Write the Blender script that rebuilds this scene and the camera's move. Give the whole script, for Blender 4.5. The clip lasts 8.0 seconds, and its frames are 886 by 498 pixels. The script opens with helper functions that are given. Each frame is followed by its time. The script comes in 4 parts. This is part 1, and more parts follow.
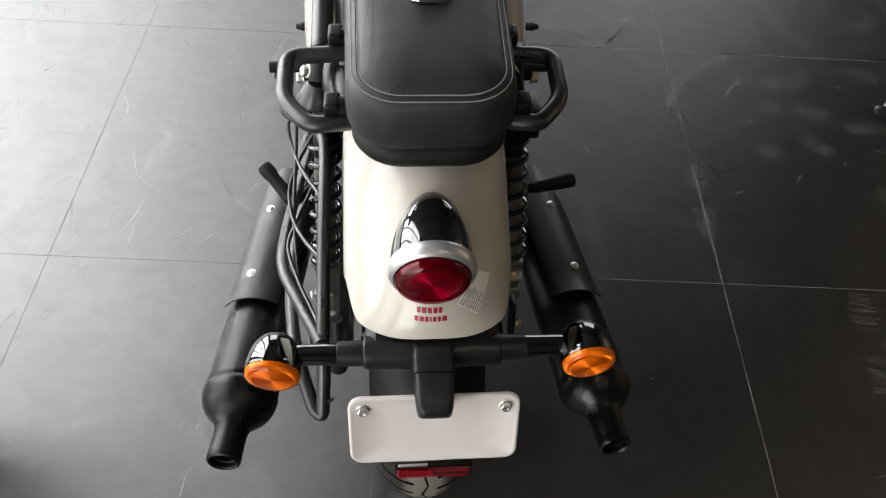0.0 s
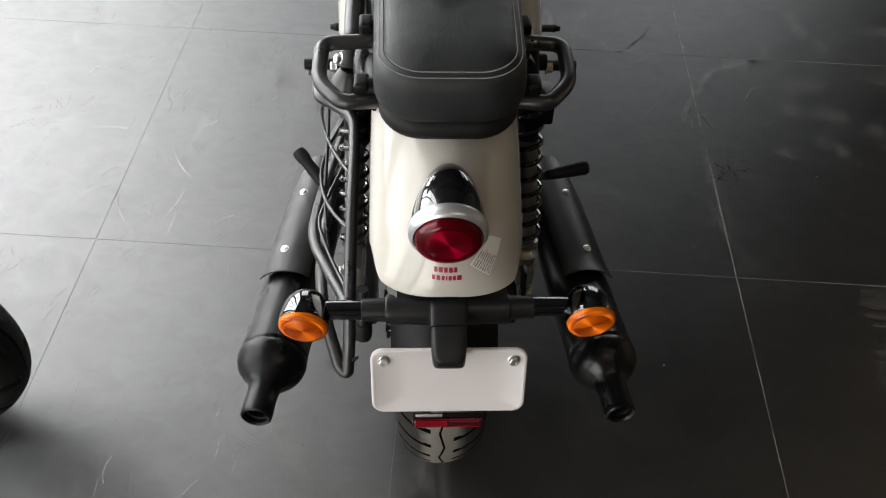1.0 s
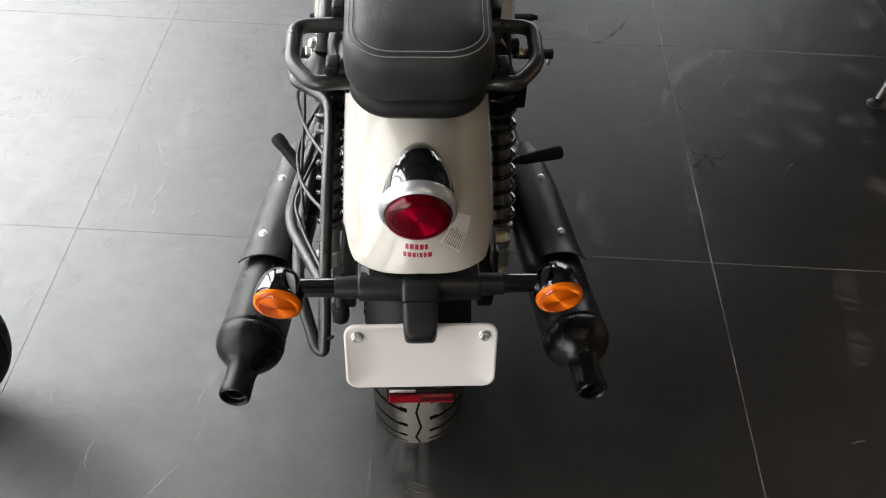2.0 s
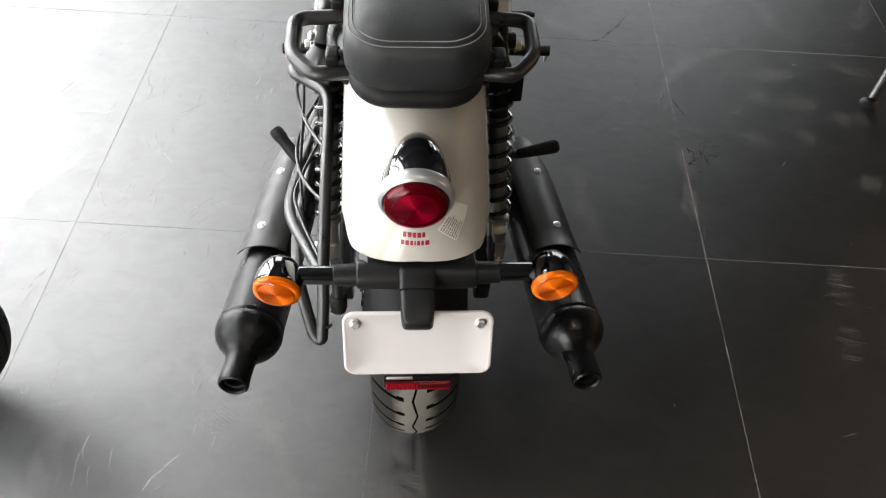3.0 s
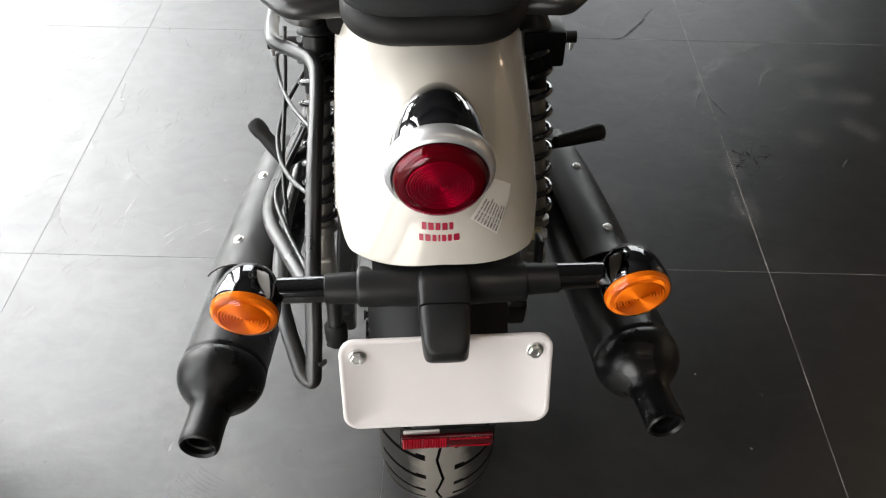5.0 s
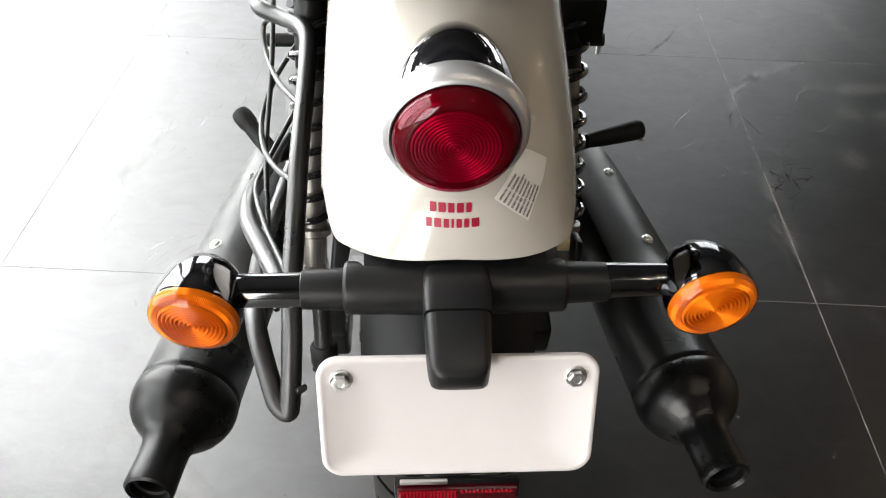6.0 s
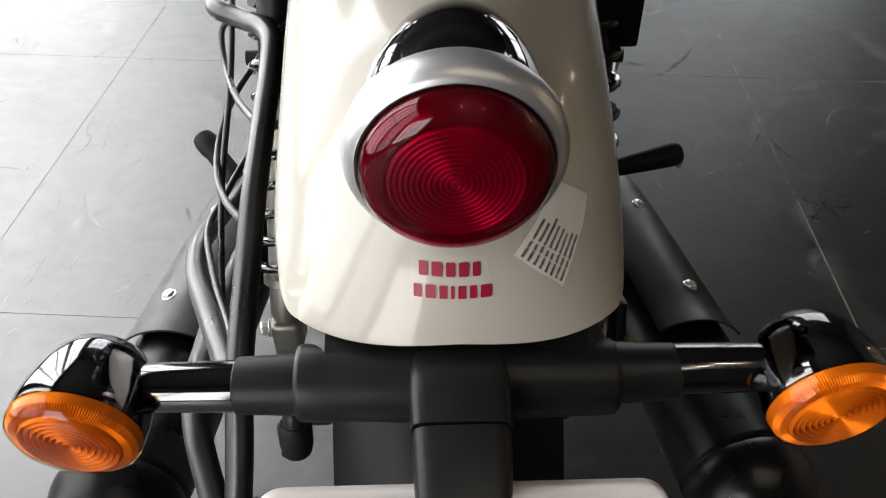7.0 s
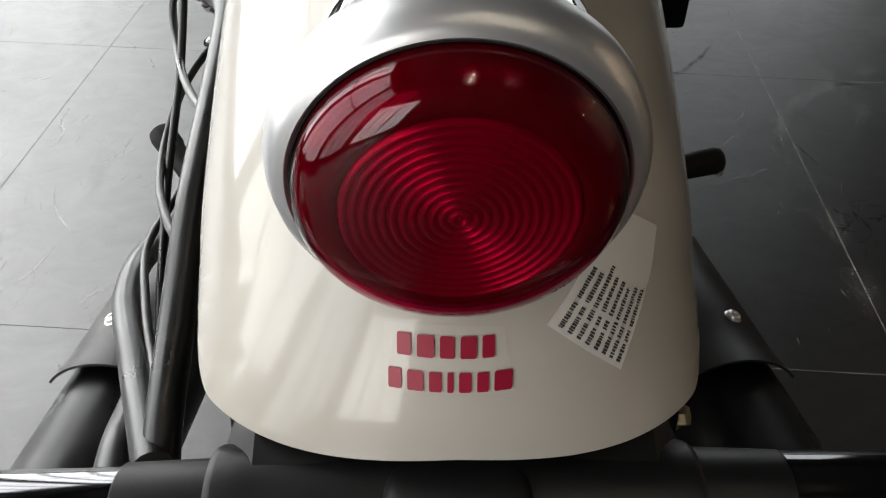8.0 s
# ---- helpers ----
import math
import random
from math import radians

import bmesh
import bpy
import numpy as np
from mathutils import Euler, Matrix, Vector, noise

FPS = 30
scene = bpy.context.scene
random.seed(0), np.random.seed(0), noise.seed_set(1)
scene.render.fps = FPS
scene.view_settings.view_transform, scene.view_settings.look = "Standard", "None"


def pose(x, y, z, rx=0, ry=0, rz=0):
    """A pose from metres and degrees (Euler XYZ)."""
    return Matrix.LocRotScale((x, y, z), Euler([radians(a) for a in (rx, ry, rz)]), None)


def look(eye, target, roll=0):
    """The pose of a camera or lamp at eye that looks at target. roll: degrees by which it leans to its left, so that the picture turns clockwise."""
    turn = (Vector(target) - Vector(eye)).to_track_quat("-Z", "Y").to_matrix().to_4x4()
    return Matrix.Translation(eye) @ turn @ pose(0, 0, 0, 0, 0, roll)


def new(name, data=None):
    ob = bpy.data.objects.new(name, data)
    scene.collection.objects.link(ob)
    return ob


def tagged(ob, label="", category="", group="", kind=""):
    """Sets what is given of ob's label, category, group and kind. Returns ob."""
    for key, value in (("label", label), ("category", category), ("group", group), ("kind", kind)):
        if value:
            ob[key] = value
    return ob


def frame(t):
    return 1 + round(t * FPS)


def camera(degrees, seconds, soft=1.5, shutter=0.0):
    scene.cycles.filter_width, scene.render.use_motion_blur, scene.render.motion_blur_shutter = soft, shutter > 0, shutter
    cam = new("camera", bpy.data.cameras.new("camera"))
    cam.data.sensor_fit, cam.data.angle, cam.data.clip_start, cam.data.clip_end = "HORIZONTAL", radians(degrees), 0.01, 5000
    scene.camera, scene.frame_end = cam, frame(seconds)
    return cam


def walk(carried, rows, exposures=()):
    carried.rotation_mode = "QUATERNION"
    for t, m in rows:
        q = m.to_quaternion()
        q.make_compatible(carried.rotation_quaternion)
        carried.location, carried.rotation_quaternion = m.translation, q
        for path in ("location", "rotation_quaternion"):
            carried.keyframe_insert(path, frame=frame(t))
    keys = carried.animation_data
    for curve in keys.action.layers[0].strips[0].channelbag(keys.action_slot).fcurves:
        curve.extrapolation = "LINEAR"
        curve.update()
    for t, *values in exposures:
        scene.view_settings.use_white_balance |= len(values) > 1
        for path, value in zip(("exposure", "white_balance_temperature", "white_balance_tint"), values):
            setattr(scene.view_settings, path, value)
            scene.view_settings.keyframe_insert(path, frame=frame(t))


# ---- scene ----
cam = camera(63.0, 8.0, soft=1.15)
PATH = [
    (0, (-0.105, -0.984, 1.39), (-0.061, 0.222, -0.205), 4.1),
    (0.5, (-0.102, -1.046, 1.407), (-0.073, 0.161, -0.187), 3.1),
    (1, (-0.089, -1.075, 1.422), (-0.125, 0.154, -0.155), 2.1),
    (1.5, (-0.067, -1.088, 1.423), (-0.084, 0.134, -0.16), 2.3),
    (3, (-0.066, -1.124, 1.425), (-0.061, 0.102, -0.156), 3.5),
    (3.5, (-0.082, -1.114, 1.406), (-0.07, 0.121, -0.167), 2.7),
    (4, (-0.099, -1.085, 1.358), (-0.082, 0.148, -0.217), 0.5),
    (4.5, (-0.098, -1.039, 1.281), (-0.063, 0.201, -0.287), 1.5),
    (4.7, (-0.094, -1.017, 1.245), (-0.073, 0.252, -0.3), 1.4),
    (5.8, (-0.09, -0.939, 1.084), (-0.15, 0.424, -0.379), 0.7),
    (6, (-0.095, -0.917, 1.06), (-0.131, 0.466, -0.383), 1.5),
    (6.5, (-0.091, -0.854, 1.011), (-0.162, 0.569, -0.393), -1.3),
    (7, (-0.095, -0.796, 0.969), (-0.145, 0.638, -0.425), 0.8),
    (7.5, (-0.099, -0.742, 0.929), (-0.155, 0.688, -0.468), 0.7),
    (8, (-0.097, -0.7, 0.901), (-0.146, 0.731, -0.494), 1.7),
]
EXPOSURES = [(0.0, -0.18), (1.0, -0.37), (1.5, -0.36), (3.0, 0.22), (3.5, 0.1), (4.5, 0.05), (6.0, 0.45), (6.5, 0.35), (7.0, -0.3), (7.5, -0.66), (8.0, -0.62)]
walk(cam, [(t, look(eye, target, roll)) for t, eye, target, roll in PATH], EXPOSURES)

# ---- world and light ----
world = bpy.data.worlds.new("overcast_day")
scene.world = world
world.use_nodes = True
sky = world.node_tree.nodes.new("ShaderNodeTexSky")
sky.sky_type, sky.sun_disc = "NISHITA", False
sky.sun_elevation, sky.sun_rotation = radians(40), radians(-70)
world.node_tree.links.new(sky.outputs[0], world.node_tree.nodes["Background"].inputs[0])
world.node_tree.nodes["Background"].inputs[1].default_value = 0.1

ROOM_W, ROOM_E, ROOM_S, ROOM_N, ROOM_H = -2.6, 4.6, -4.0, 5.2, 4.9
# windows: centre along the wall, width, share of the light, sill, head
WINDOWS = [(-2.75, 1.7, 0.27, 0.2, 4.2), (-0.70, 1.9, 0.48, 0.2, 4.2), (1.45, 1.9, 0.84, 0.2, 4.2), (3.55, 1.9, 1.00, 0.2, 4.2)]  # west wall
NORTH_WINDOWS = [(-1.45, 1.9, 0.30, 0.2, 2.9), (1.75, 2.6, 0.20, 0.2, 2.5)]  # the second is unseen, added with little light to brighten the right floor
SOUTH_WINDOWS = [(1.75, 1.7, 0.40, 0.2, 2.6)]  # counted from east to west
DAYLIGHT = (1.0, 0.99, 0.975)
DAY = 315  # watts in each window opening


def area_lamp(name, m, sx, sy, watts, colour):
    data = bpy.data.lights.new(name, "AREA")
    data.shape, data.size, data.size_y, data.energy, data.color = "RECTANGLE", sx, sy, watts, colour
    lamp = new(name, data)
    lamp.matrix_world = m
    return lamp


for c, width, share, z0, z1 in WINDOWS:
    area_lamp("window_daylight", look((ROOM_W - 0.12, c, (z0 + z1) / 2), (ROOM_E, c, (z0 + z1) / 2)), width, z1 - z0, DAY * share, DAYLIGHT)
for c, width, share, z0, z1 in NORTH_WINDOWS:
    area_lamp("window_daylight", look((c, ROOM_N + 0.12, (z0 + z1) / 2), (c, ROOM_S, (z0 + z1) / 2)), width, z1 - z0, DAY * share, DAYLIGHT)
for c, width, share, z0, z1 in SOUTH_WINDOWS:
    area_lamp("window_daylight", look((-c, ROOM_S - 0.12, (z0 + z1) / 2), (-c, ROOM_N, (z0 + z1) / 2)), width, z1 - z0, DAY * share, (1.0, 0.96, 0.90))

# ---- materials ----


def material(name, colour, rough=0.5, metal=0.0, coat=0.0, spec=0.5):
    m = bpy.data.materials.new(name)
    m.use_nodes = True
    p = m.node_tree.nodes["Principled BSDF"]
    p.inputs["Base Color"].default_value = (*colour, 1)
    p.inputs["Roughness"].default_value, p.inputs["Metallic"].default_value = rough, metal
    p.inputs["Coat Weight"].default_value, p.inputs["Coat Roughness"].default_value = coat, 0.04
    p.inputs["Specular IOR Level"].default_value = spec
    return m


def node(m, kind, **values):
    n = m.node_tree.nodes.new(kind)
    for key, value in values.items():
        n.inputs[key].default_value = value
    return n


def link(m, a, b):
    m.node_tree.links.new(a, b)


def place_of(m, world_space=False, scale=(1, 1, 1)):
    """Coordinates in metres: of the object, or of the world for surfaces made of many pieces."""
    tex = node(m, "ShaderNodeNewGeometry").outputs["Position"] if world_space else node(m, "ShaderNodeTexCoord").outputs["Object"]
    mp = node(m, "ShaderNodeMapping", Scale=scale)
    link(m, tex, mp.inputs["Vector"])
    return mp.outputs["Vector"]


def noise_of(m, scale, detail=4.0, rough=0.55, where=None, distort=0.0):
    n = node(m, "ShaderNodeTexNoise", Scale=scale, Detail=detail, Roughness=rough, Distortion=distort)
    link(m, where or place_of(m), n.inputs["Vector"])
    return n.outputs["Fac"]


def ramp(m, value, low, high, a=0.35, b=0.65):
    r = node(m, "ShaderNodeMapRange")
    for key, v in (("From Min", a), ("From Max", b), ("To Min", low), ("To Max", high)):
        r.inputs[key].default_value = v
    link(m, value, r.inputs["Value"])
    return r.outputs["Result"]


def vary(m, colour_a, colour_b, scale, a=0.35, b=0.65, where=None, detail=5.0):
    """Base colour that wanders between two tones."""
    mix = m.node_tree.nodes.new("ShaderNodeMix")
    mix.data_type = "RGBA"
    mix.inputs[6].default_value, mix.inputs[7].default_value = (*colour_a, 1), (*colour_b, 1)
    link(m, ramp(m, noise_of(m, scale, detail, where=where), 0, 1, a, b), mix.inputs[0])
    link(m, mix.outputs[2], m.node_tree.nodes["Principled BSDF"].inputs["Base Color"])
    return mix


def rough_vary(m, low, high, scale, where=None, detail=5.0):
    link(m, ramp(m, noise_of(m, scale, detail, where=where), low, high), m.node_tree.nodes["Principled BSDF"].inputs["Roughness"])


def relief(m, height, strength, distance):
    b = node(m, "ShaderNodeBump", Strength=strength, Distance=distance)
    link(m, height, b.inputs["Height"])
    link(m, b.outputs["Normal"], m.node_tree.nodes["Principled BSDF"].inputs["Normal"])
    return b


def tinted_clear(name, tint, rough=0.03, ior=1.5):
    """Tinted clear plastic: lets light through with its colour and reflects at its surface."""
    m = bpy.data.materials.new(name)
    m.use_nodes = True
    nt = m.node_tree
    nt.nodes.remove(nt.nodes["Principled BSDF"])
    clear = node(m, "ShaderNodeBsdfTransparent", Color=(*tint, 1))
    gloss = node(m, "ShaderNodeBsdfGlossy", Roughness=rough)
    edge = node(m, "ShaderNodeLayerWeight", Blend=0.5)
    power = node(m, "ShaderNodeMath")
    power.operation = "POWER"
    link(m, edge.outputs["Facing"], power.inputs[0])
    power.inputs[1].default_value = 5.0
    fres = node(m, "ShaderNodeMath")
    fres.operation = "MULTIPLY_ADD"
    link(m, power.outputs[0], fres.inputs[0])
    base = ((ior - 1) / (ior + 1)) ** 2
    fres.inputs[1].default_value, fres.inputs[2].default_value = 1 - base, base
    mix = nt.nodes.new("ShaderNodeMixShader")
    link(m, fres.outputs[0], mix.inputs[0])
    link(m, clear.outputs[0], mix.inputs[1])
    link(m, gloss.outputs[0], mix.inputs[2])
    link(m, mix.outputs[0], nt.nodes["Material Output"].inputs["Surface"])
    return m


def glow(name, colour, strength):
    m = bpy.data.materials.new(name)
    m.use_nodes = True
    p = m.node_tree.nodes["Principled BSDF"]
    p.inputs["Emission Color"].default_value, p.inputs["Emission Strength"].default_value = (*colour, 1), strength
    return m


def make_tile_material():
    """Dark honed slate: a little diffuse under a broad even sheen, with dust film, rubbed streaks and a fine riven relief."""
    m = bpy.data.materials.new("dark_slate_tile")
    m.use_nodes = True
    nt = m.node_tree
    nt.nodes.remove(nt.nodes["Principled BSDF"])
    w = place_of(m, True)
    streak = noise_of(m, 5.0, 6.0, 0.65, place_of(m, True, (1.0, 2.6, 1.0)), 1.4)
    cloud = noise_of(m, 2.6, 8.0, 0.6, w, 0.6)
    tone = nt.nodes.new("ShaderNodeMix")
    tone.data_type = "RGBA"
    tone.inputs[6].default_value, tone.inputs[7].default_value = (0.0016, 0.0016, 0.0016, 1), (0.0075, 0.0072, 0.0069, 1)
    link(m, ramp(m, streak, 0.0, 1.0, 0.42, 0.86), tone.inputs[0])
    body = node(m, "ShaderNodeBsdfDiffuse")
    link(m, tone.outputs[2], body.inputs["Color"])
    sheen = node(m, "ShaderNodeBsdfGlossy")
    sheen.distribution = "BECKMANN"
    # each tile is honed a little differently; streaks and clouds vary within it
    own = node(m, "ShaderNodeObjectInfo").outputs["Random"]
    mixed = node(m, "ShaderNodeMath")
    mixed.operation = "MULTIPLY_ADD"
    link(m, streak, mixed.inputs[0])
    mixed.inputs[1].default_value = 0.045
    link(m, ramp(m, cloud, 0.445, 0.485, 0.30, 0.70), mixed.inputs[2])
    rough = node(m, "ShaderNodeMath")
    rough.operation = "MULTIPLY_ADD"
    link(m, own, rough.inputs[0])
    rough.inputs[1].default_value = 0.012
    link(m, mixed.outputs[0], rough.inputs[2])
    link(m, rough.outputs[0], sheen.inputs["Roughness"])
    worn = noise_of(m, 11.0, 9.0, 0.68, place_of(m, True, (1.0, 1.5, 1.0)), 1.0)
    grey = nt.nodes.new("ShaderNodeMix")
    grey.data_type = "RGBA"
    grey.inputs[6].default_value, grey.inputs[7].default_value = (0.90, 0.90, 0.90, 1), (1, 1, 1, 1)
    link(m, ramp(m, worn, 0.0, 1.0, 0.35, 0.62), grey.inputs[0])
    link(m, grey.outputs[2], sheen.inputs["Color"])
    # riven relief: broad waves, fine grain
    fine = noise_of(m, 42.0, 8.0, 0.66, w)
    broad = noise_of(m, 7.0, 3.0, 0.5, place_of(m, True, (1.0, 1.8, 1.0)), 0.8)
    height = node(m, "ShaderNodeMath")
    height.operation = "MULTIPLY_ADD"
    link(m, broad, height.inputs[0])
    height.inputs[1].default_value = 1.6
    link(m, fine, height.inputs[2])
    bump = node(m, "ShaderNodeBump", Strength=0.30, Distance=0.0017)
    link(m, height.outputs[0], bump.inputs["Height"])
    for one in (body, sheen):
        link(m, bump.outputs["Normal"], one.inputs["Normal"])
    edge = node(m, "ShaderNodeFresnel", IOR=2.3)
    mix = nt.nodes.new("ShaderNodeMixShader")
    link(m, edge.outputs[0], mix.inputs[0])
    link(m, body.outputs[0], mix.inputs[1])
    link(m, sheen.outputs[0], mix.inputs[2])
    link(m, mix.outputs[0], nt.nodes["Material Output"].inputs["Surface"])
    return m


def make_leather():
    m = material("black_leatherette", (0.013, 0.0145, 0.0148), 0.44, spec=0.38)
    folds = noise_of(m, 1.0, 3.0, 0.55, place_of(m, scale=(430.0, 120.0, 330.0)), 2.2)
    fine = noise_of(m, 1.0, 3.0, 0.6, place_of(m, scale=(900.0, 520.0, 900.0)), 0.6)
    add = node(m, "ShaderNodeMath")
    add.operation = "MULTIPLY_ADD"
    link(m, fine, add.inputs[0])
    add.inputs[1].default_value = 0.35
    link(m, folds, add.inputs[2])
    relief(m, add.outputs[0], 0.5, 0.0009)
    rough_vary(m, 0.38, 0.52, 30.0)
    return m


def make_plastic(name, colour, rough, grain=900.0, strength=0.25, spread=0.2, spec=0.5):
    m = material(name, colour, rough, spec=spec)
    vary(m, tuple(c * (1 - spread) for c in colour), tuple(min(0.9, c * (1 + spread)) for c in colour), 14.0)
    rough_vary(m, rough - 0.06, rough + 0.08, 22.0)
    relief(m, noise_of(m, grain, 2.0), strength, 0.0003)
    return m


def make_paint(name, colour, rough=0.10, coat=0.6):
    m = material(name, colour, rough + 0.15, 0.0, coat, 0.3)
    m.node_tree.nodes["Principled BSDF"].inputs["Coat Roughness"].default_value = 0.06
    vary(m, tuple(c * 0.985 for c in colour), tuple(min(1, c * 1.01) for c in colour), 30.0)
    relief(m, noise_of(m, 60.0, 2.0), 0.03, 0.0004)
    return m


TILE = make_tile_material()
GROUT = make_plastic("grey_grout", (0.35, 0.343, 0.33), 0.85, 300.0)
FILLER = make_plastic("pale_joint_filler", (0.24, 0.232, 0.218), 0.8, 300.0, 0.3, 0.5)
WALL = make_plastic("grey_wall_paint", (0.025, 0.024, 0.023), 0.7, 60.0, 0.1)
WALL_WARM = make_plastic("tan_wall_panel", (0.17, 0.115, 0.065), 0.5, 60.0, 0.1)
CEILING = make_plastic("dark_ceiling_paint", (0.014, 0.014, 0.014), 0.8, 60.0, 0.1)
ALUMINIUM = material("grey_window_metal", (0.25, 0.25, 0.26), 0.4, 1.0)
GLASS = tinted_clear("window_glass", (0.97, 0.98, 0.98), 0.01, 1.45)
WHITE_PAINT = make_paint("cream_white_paint", (0.47, 0.443, 0.395))
PLATE_WHITE = make_plastic("white_plate_plastic", (0.62, 0.585, 0.575), 0.42, 500.0, 0.1, 0.02)
BLACK_PLASTIC = make_plastic("black_matt_plastic", (0.005, 0.0053, 0.0057), 0.40, strength=0.12, spec=0.36)
BLACK_GLOSS = material("gloss_black_plastic", (0.006, 0.006, 0.007), 0.06, 0.0, 1.0)
BLACK_SATIN = make_plastic("satin_black_tube", (0.008, 0.008, 0.0083), 0.33, 700.0, 0.14, spec=0.8)
BLACK_MUFFLER = make_plastic("matt_black_exhaust", (0.003, 0.003, 0.0031), 0.31, 1200.0, 0.08, spec=0.32)
BLACK_RUBBER = make_plastic("black_rubber", (0.005, 0.005, 0.005), 0.58, 500.0, spec=0.25)
BLACK_IRON = make_plastic("black_painted_metal", (0.003, 0.003, 0.0032), 0.42, 300.0, spec=0.25)
GROOVE = make_plastic("clean_groove_rubber", (0.003, 0.003, 0.003), 0.9, 500.0, spec=0.05)
SHIELD = make_plastic("satin_black_shield", (0.006, 0.006, 0.006), 0.38, 900.0, 0.10, spec=0.52)
LEATHER = make_leather()
THREAD = make_plastic("grey_thread", (0.30, 0.30, 0.30), 0.8, 900.0)
SILVER = material("satin_silver", (0.68, 0.68, 0.69), 0.34, 0.85)
STEEL = material("bright_steel", (0.84, 0.83, 0.81), 0.34, 1.0)
ZINC = material("yellow_zinc", (0.72, 0.60, 0.36), 0.3, 1.0)
ALLOY = material("grey_alloy", (0.22, 0.21, 0.19), 0.38, 0.8)
DARK_CHROME = material("black_chrome", (0.145, 0.145, 0.15), 0.08, 1.0)
CHROME = material("chrome", (0.75, 0.75, 0.76), 0.08, 1.0)
RED_LENS = tinted_clear("red_lens_plastic", (0.62, 0.035, 0.20), 0.03)
RED_BOWL = material("red_optic", (0.56, 0.045, 0.25), 0.24, 0.55)
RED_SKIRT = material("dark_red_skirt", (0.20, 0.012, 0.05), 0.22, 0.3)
AMBER_LENS = tinted_clear("amber_lens_plastic", (1.0, 0.66, 0.23))
AMBER_BOWL = material("amber_optic", (0.73, 0.335, 0.075), 0.22, 0.30)
# two reds for one reflector: brighter for its lit half, darker for the unlit
RED_REFLECT = material("red_reflector_plastic", (0.27, 0.005, 0.014), 0.15, 0.2, 0.6)
RED_UNLIT = material("unlit_red_plastic", (0.05, 0.001, 0.003), 0.15, 0.0, 1.0)
CRIMSON = make_plastic("crimson_print", (0.33, 0.007, 0.035), 0.35, 400.0, 0.05)
FILM = make_paint("clear_film_over_white", (0.49, 0.463, 0.415))
PAPER = make_plastic("white_label_paper", (0.66, 0.64, 0.60), 0.45, 400.0, 0.1, 0.03)
INK = material("grey_black_ink", (0.06, 0.055, 0.058), 0.6)
LAMP_WARM = glow("warm_lamp_face", (1.0, 0.86, 0.68), 600.0)
LAMP_DIM = glow("dim_warm_lamp_face", (1.0, 0.78, 0.52), 105.0)


def make_tread():
    m = make_plastic("tyre_tread_rubber", (0.030, 0.029, 0.027), 0.85, 400.0, spec=0.2)
    # pale dust on the running band
    sep = node(m, "ShaderNodeSeparateXYZ")
    link(m, place_of(m), sep.inputs[0])
    ab = node(m, "ShaderNodeMath")
    ab.operation = "ABSOLUTE"
    link(m, sep.outputs["X"], ab.inputs[0])
    wobble = node(m, "ShaderNodeMath")
    wobble.operation = "MULTIPLY_ADD"
    link(m, noise_of(m, 60.0, 4.0), wobble.inputs[0])
    wobble.inputs[1].default_value = 0.016
    link(m, ab.outputs[0], wobble.inputs[2])
    mix = m.node_tree.nodes.new("ShaderNodeMix")
    mix.data_type = "RGBA"
    mix.inputs[6].default_value, mix.inputs[7].default_value = (0.16, 0.147, 0.128, 1), (0.022, 0.0205, 0.0185, 1)
    link(m, ramp(m, wobble.outputs[0], 0, 1, 0.028, 0.046), mix.inputs[0])
    link(m, mix.outputs[2], m.node_tree.nodes["Principled BSDF"].inputs["Base Color"])
    return m


TREAD = make_tread()


def make_dust(name, colour, cover, scale):
    """Dry dust lying thinly on the tiles, broken up by noise."""
    m = material(name, colour, 0.9, spec=0.1)
    link(m, ramp(m, noise_of(m, scale, 5.0, 0.7, place_of(m, True)), 0.0, cover, 0.38, 0.66), m.node_tree.nodes["Principled BSDF"].inputs["Alpha"])
    return m


DUST = make_dust("pale_floor_dust", (0.40, 0.385, 0.36), 0.70, 220.0)
SMEAR = make_dust("thin_dust_film", (0.55, 0.54, 0.52), 0.032, 26.0)
RUB = make_dust("dark_rubber_mark", (0.002, 0.002, 0.002), 0.5, 30.0)
SCUFF = make_dust("pale_scuff", (0.85, 0.84, 0.82), 0.26, 90.0)

# ---- mesh helpers ----


def part(name, bm, mat, parent=None, label="", smooth=True, angle=40.0):
    """Links a bmesh as one mesh object under a thing or a part."""
    bmesh.ops.recalc_face_normals(bm, faces=bm.faces)
    data = bpy.data.meshes.new(name)
    for e in bm.edges:
        e.smooth = not (len(e.link_faces) == 2 and e.calc_face_angle(0.0) > radians(angle))
    for f in bm.faces:
        f.smooth = smooth
    bm.to_mesh(data)
    bm.free()
    for one in mat if isinstance(mat, (list, tuple)) else (mat,):
        data.materials.append(one)
    ob = new(name, data)
    if parent is not None:
        ob.parent = parent
    if label:
        tagged(ob, label)
    return ob


def axis_matrix(origin, axis, side=(0, 0, 1)):
    """Local z along axis, at origin."""
    z = Vector(axis).normalized()
    x = Vector(side).cross(z)
    x = x.normalized() if x.length > 1e-4 else Vector((1, 0, 0))
    y = z.cross(x)
    m = Matrix((x, y, z)).transposed().to_4x4()
    m.translation = Vector(origin)
    return m


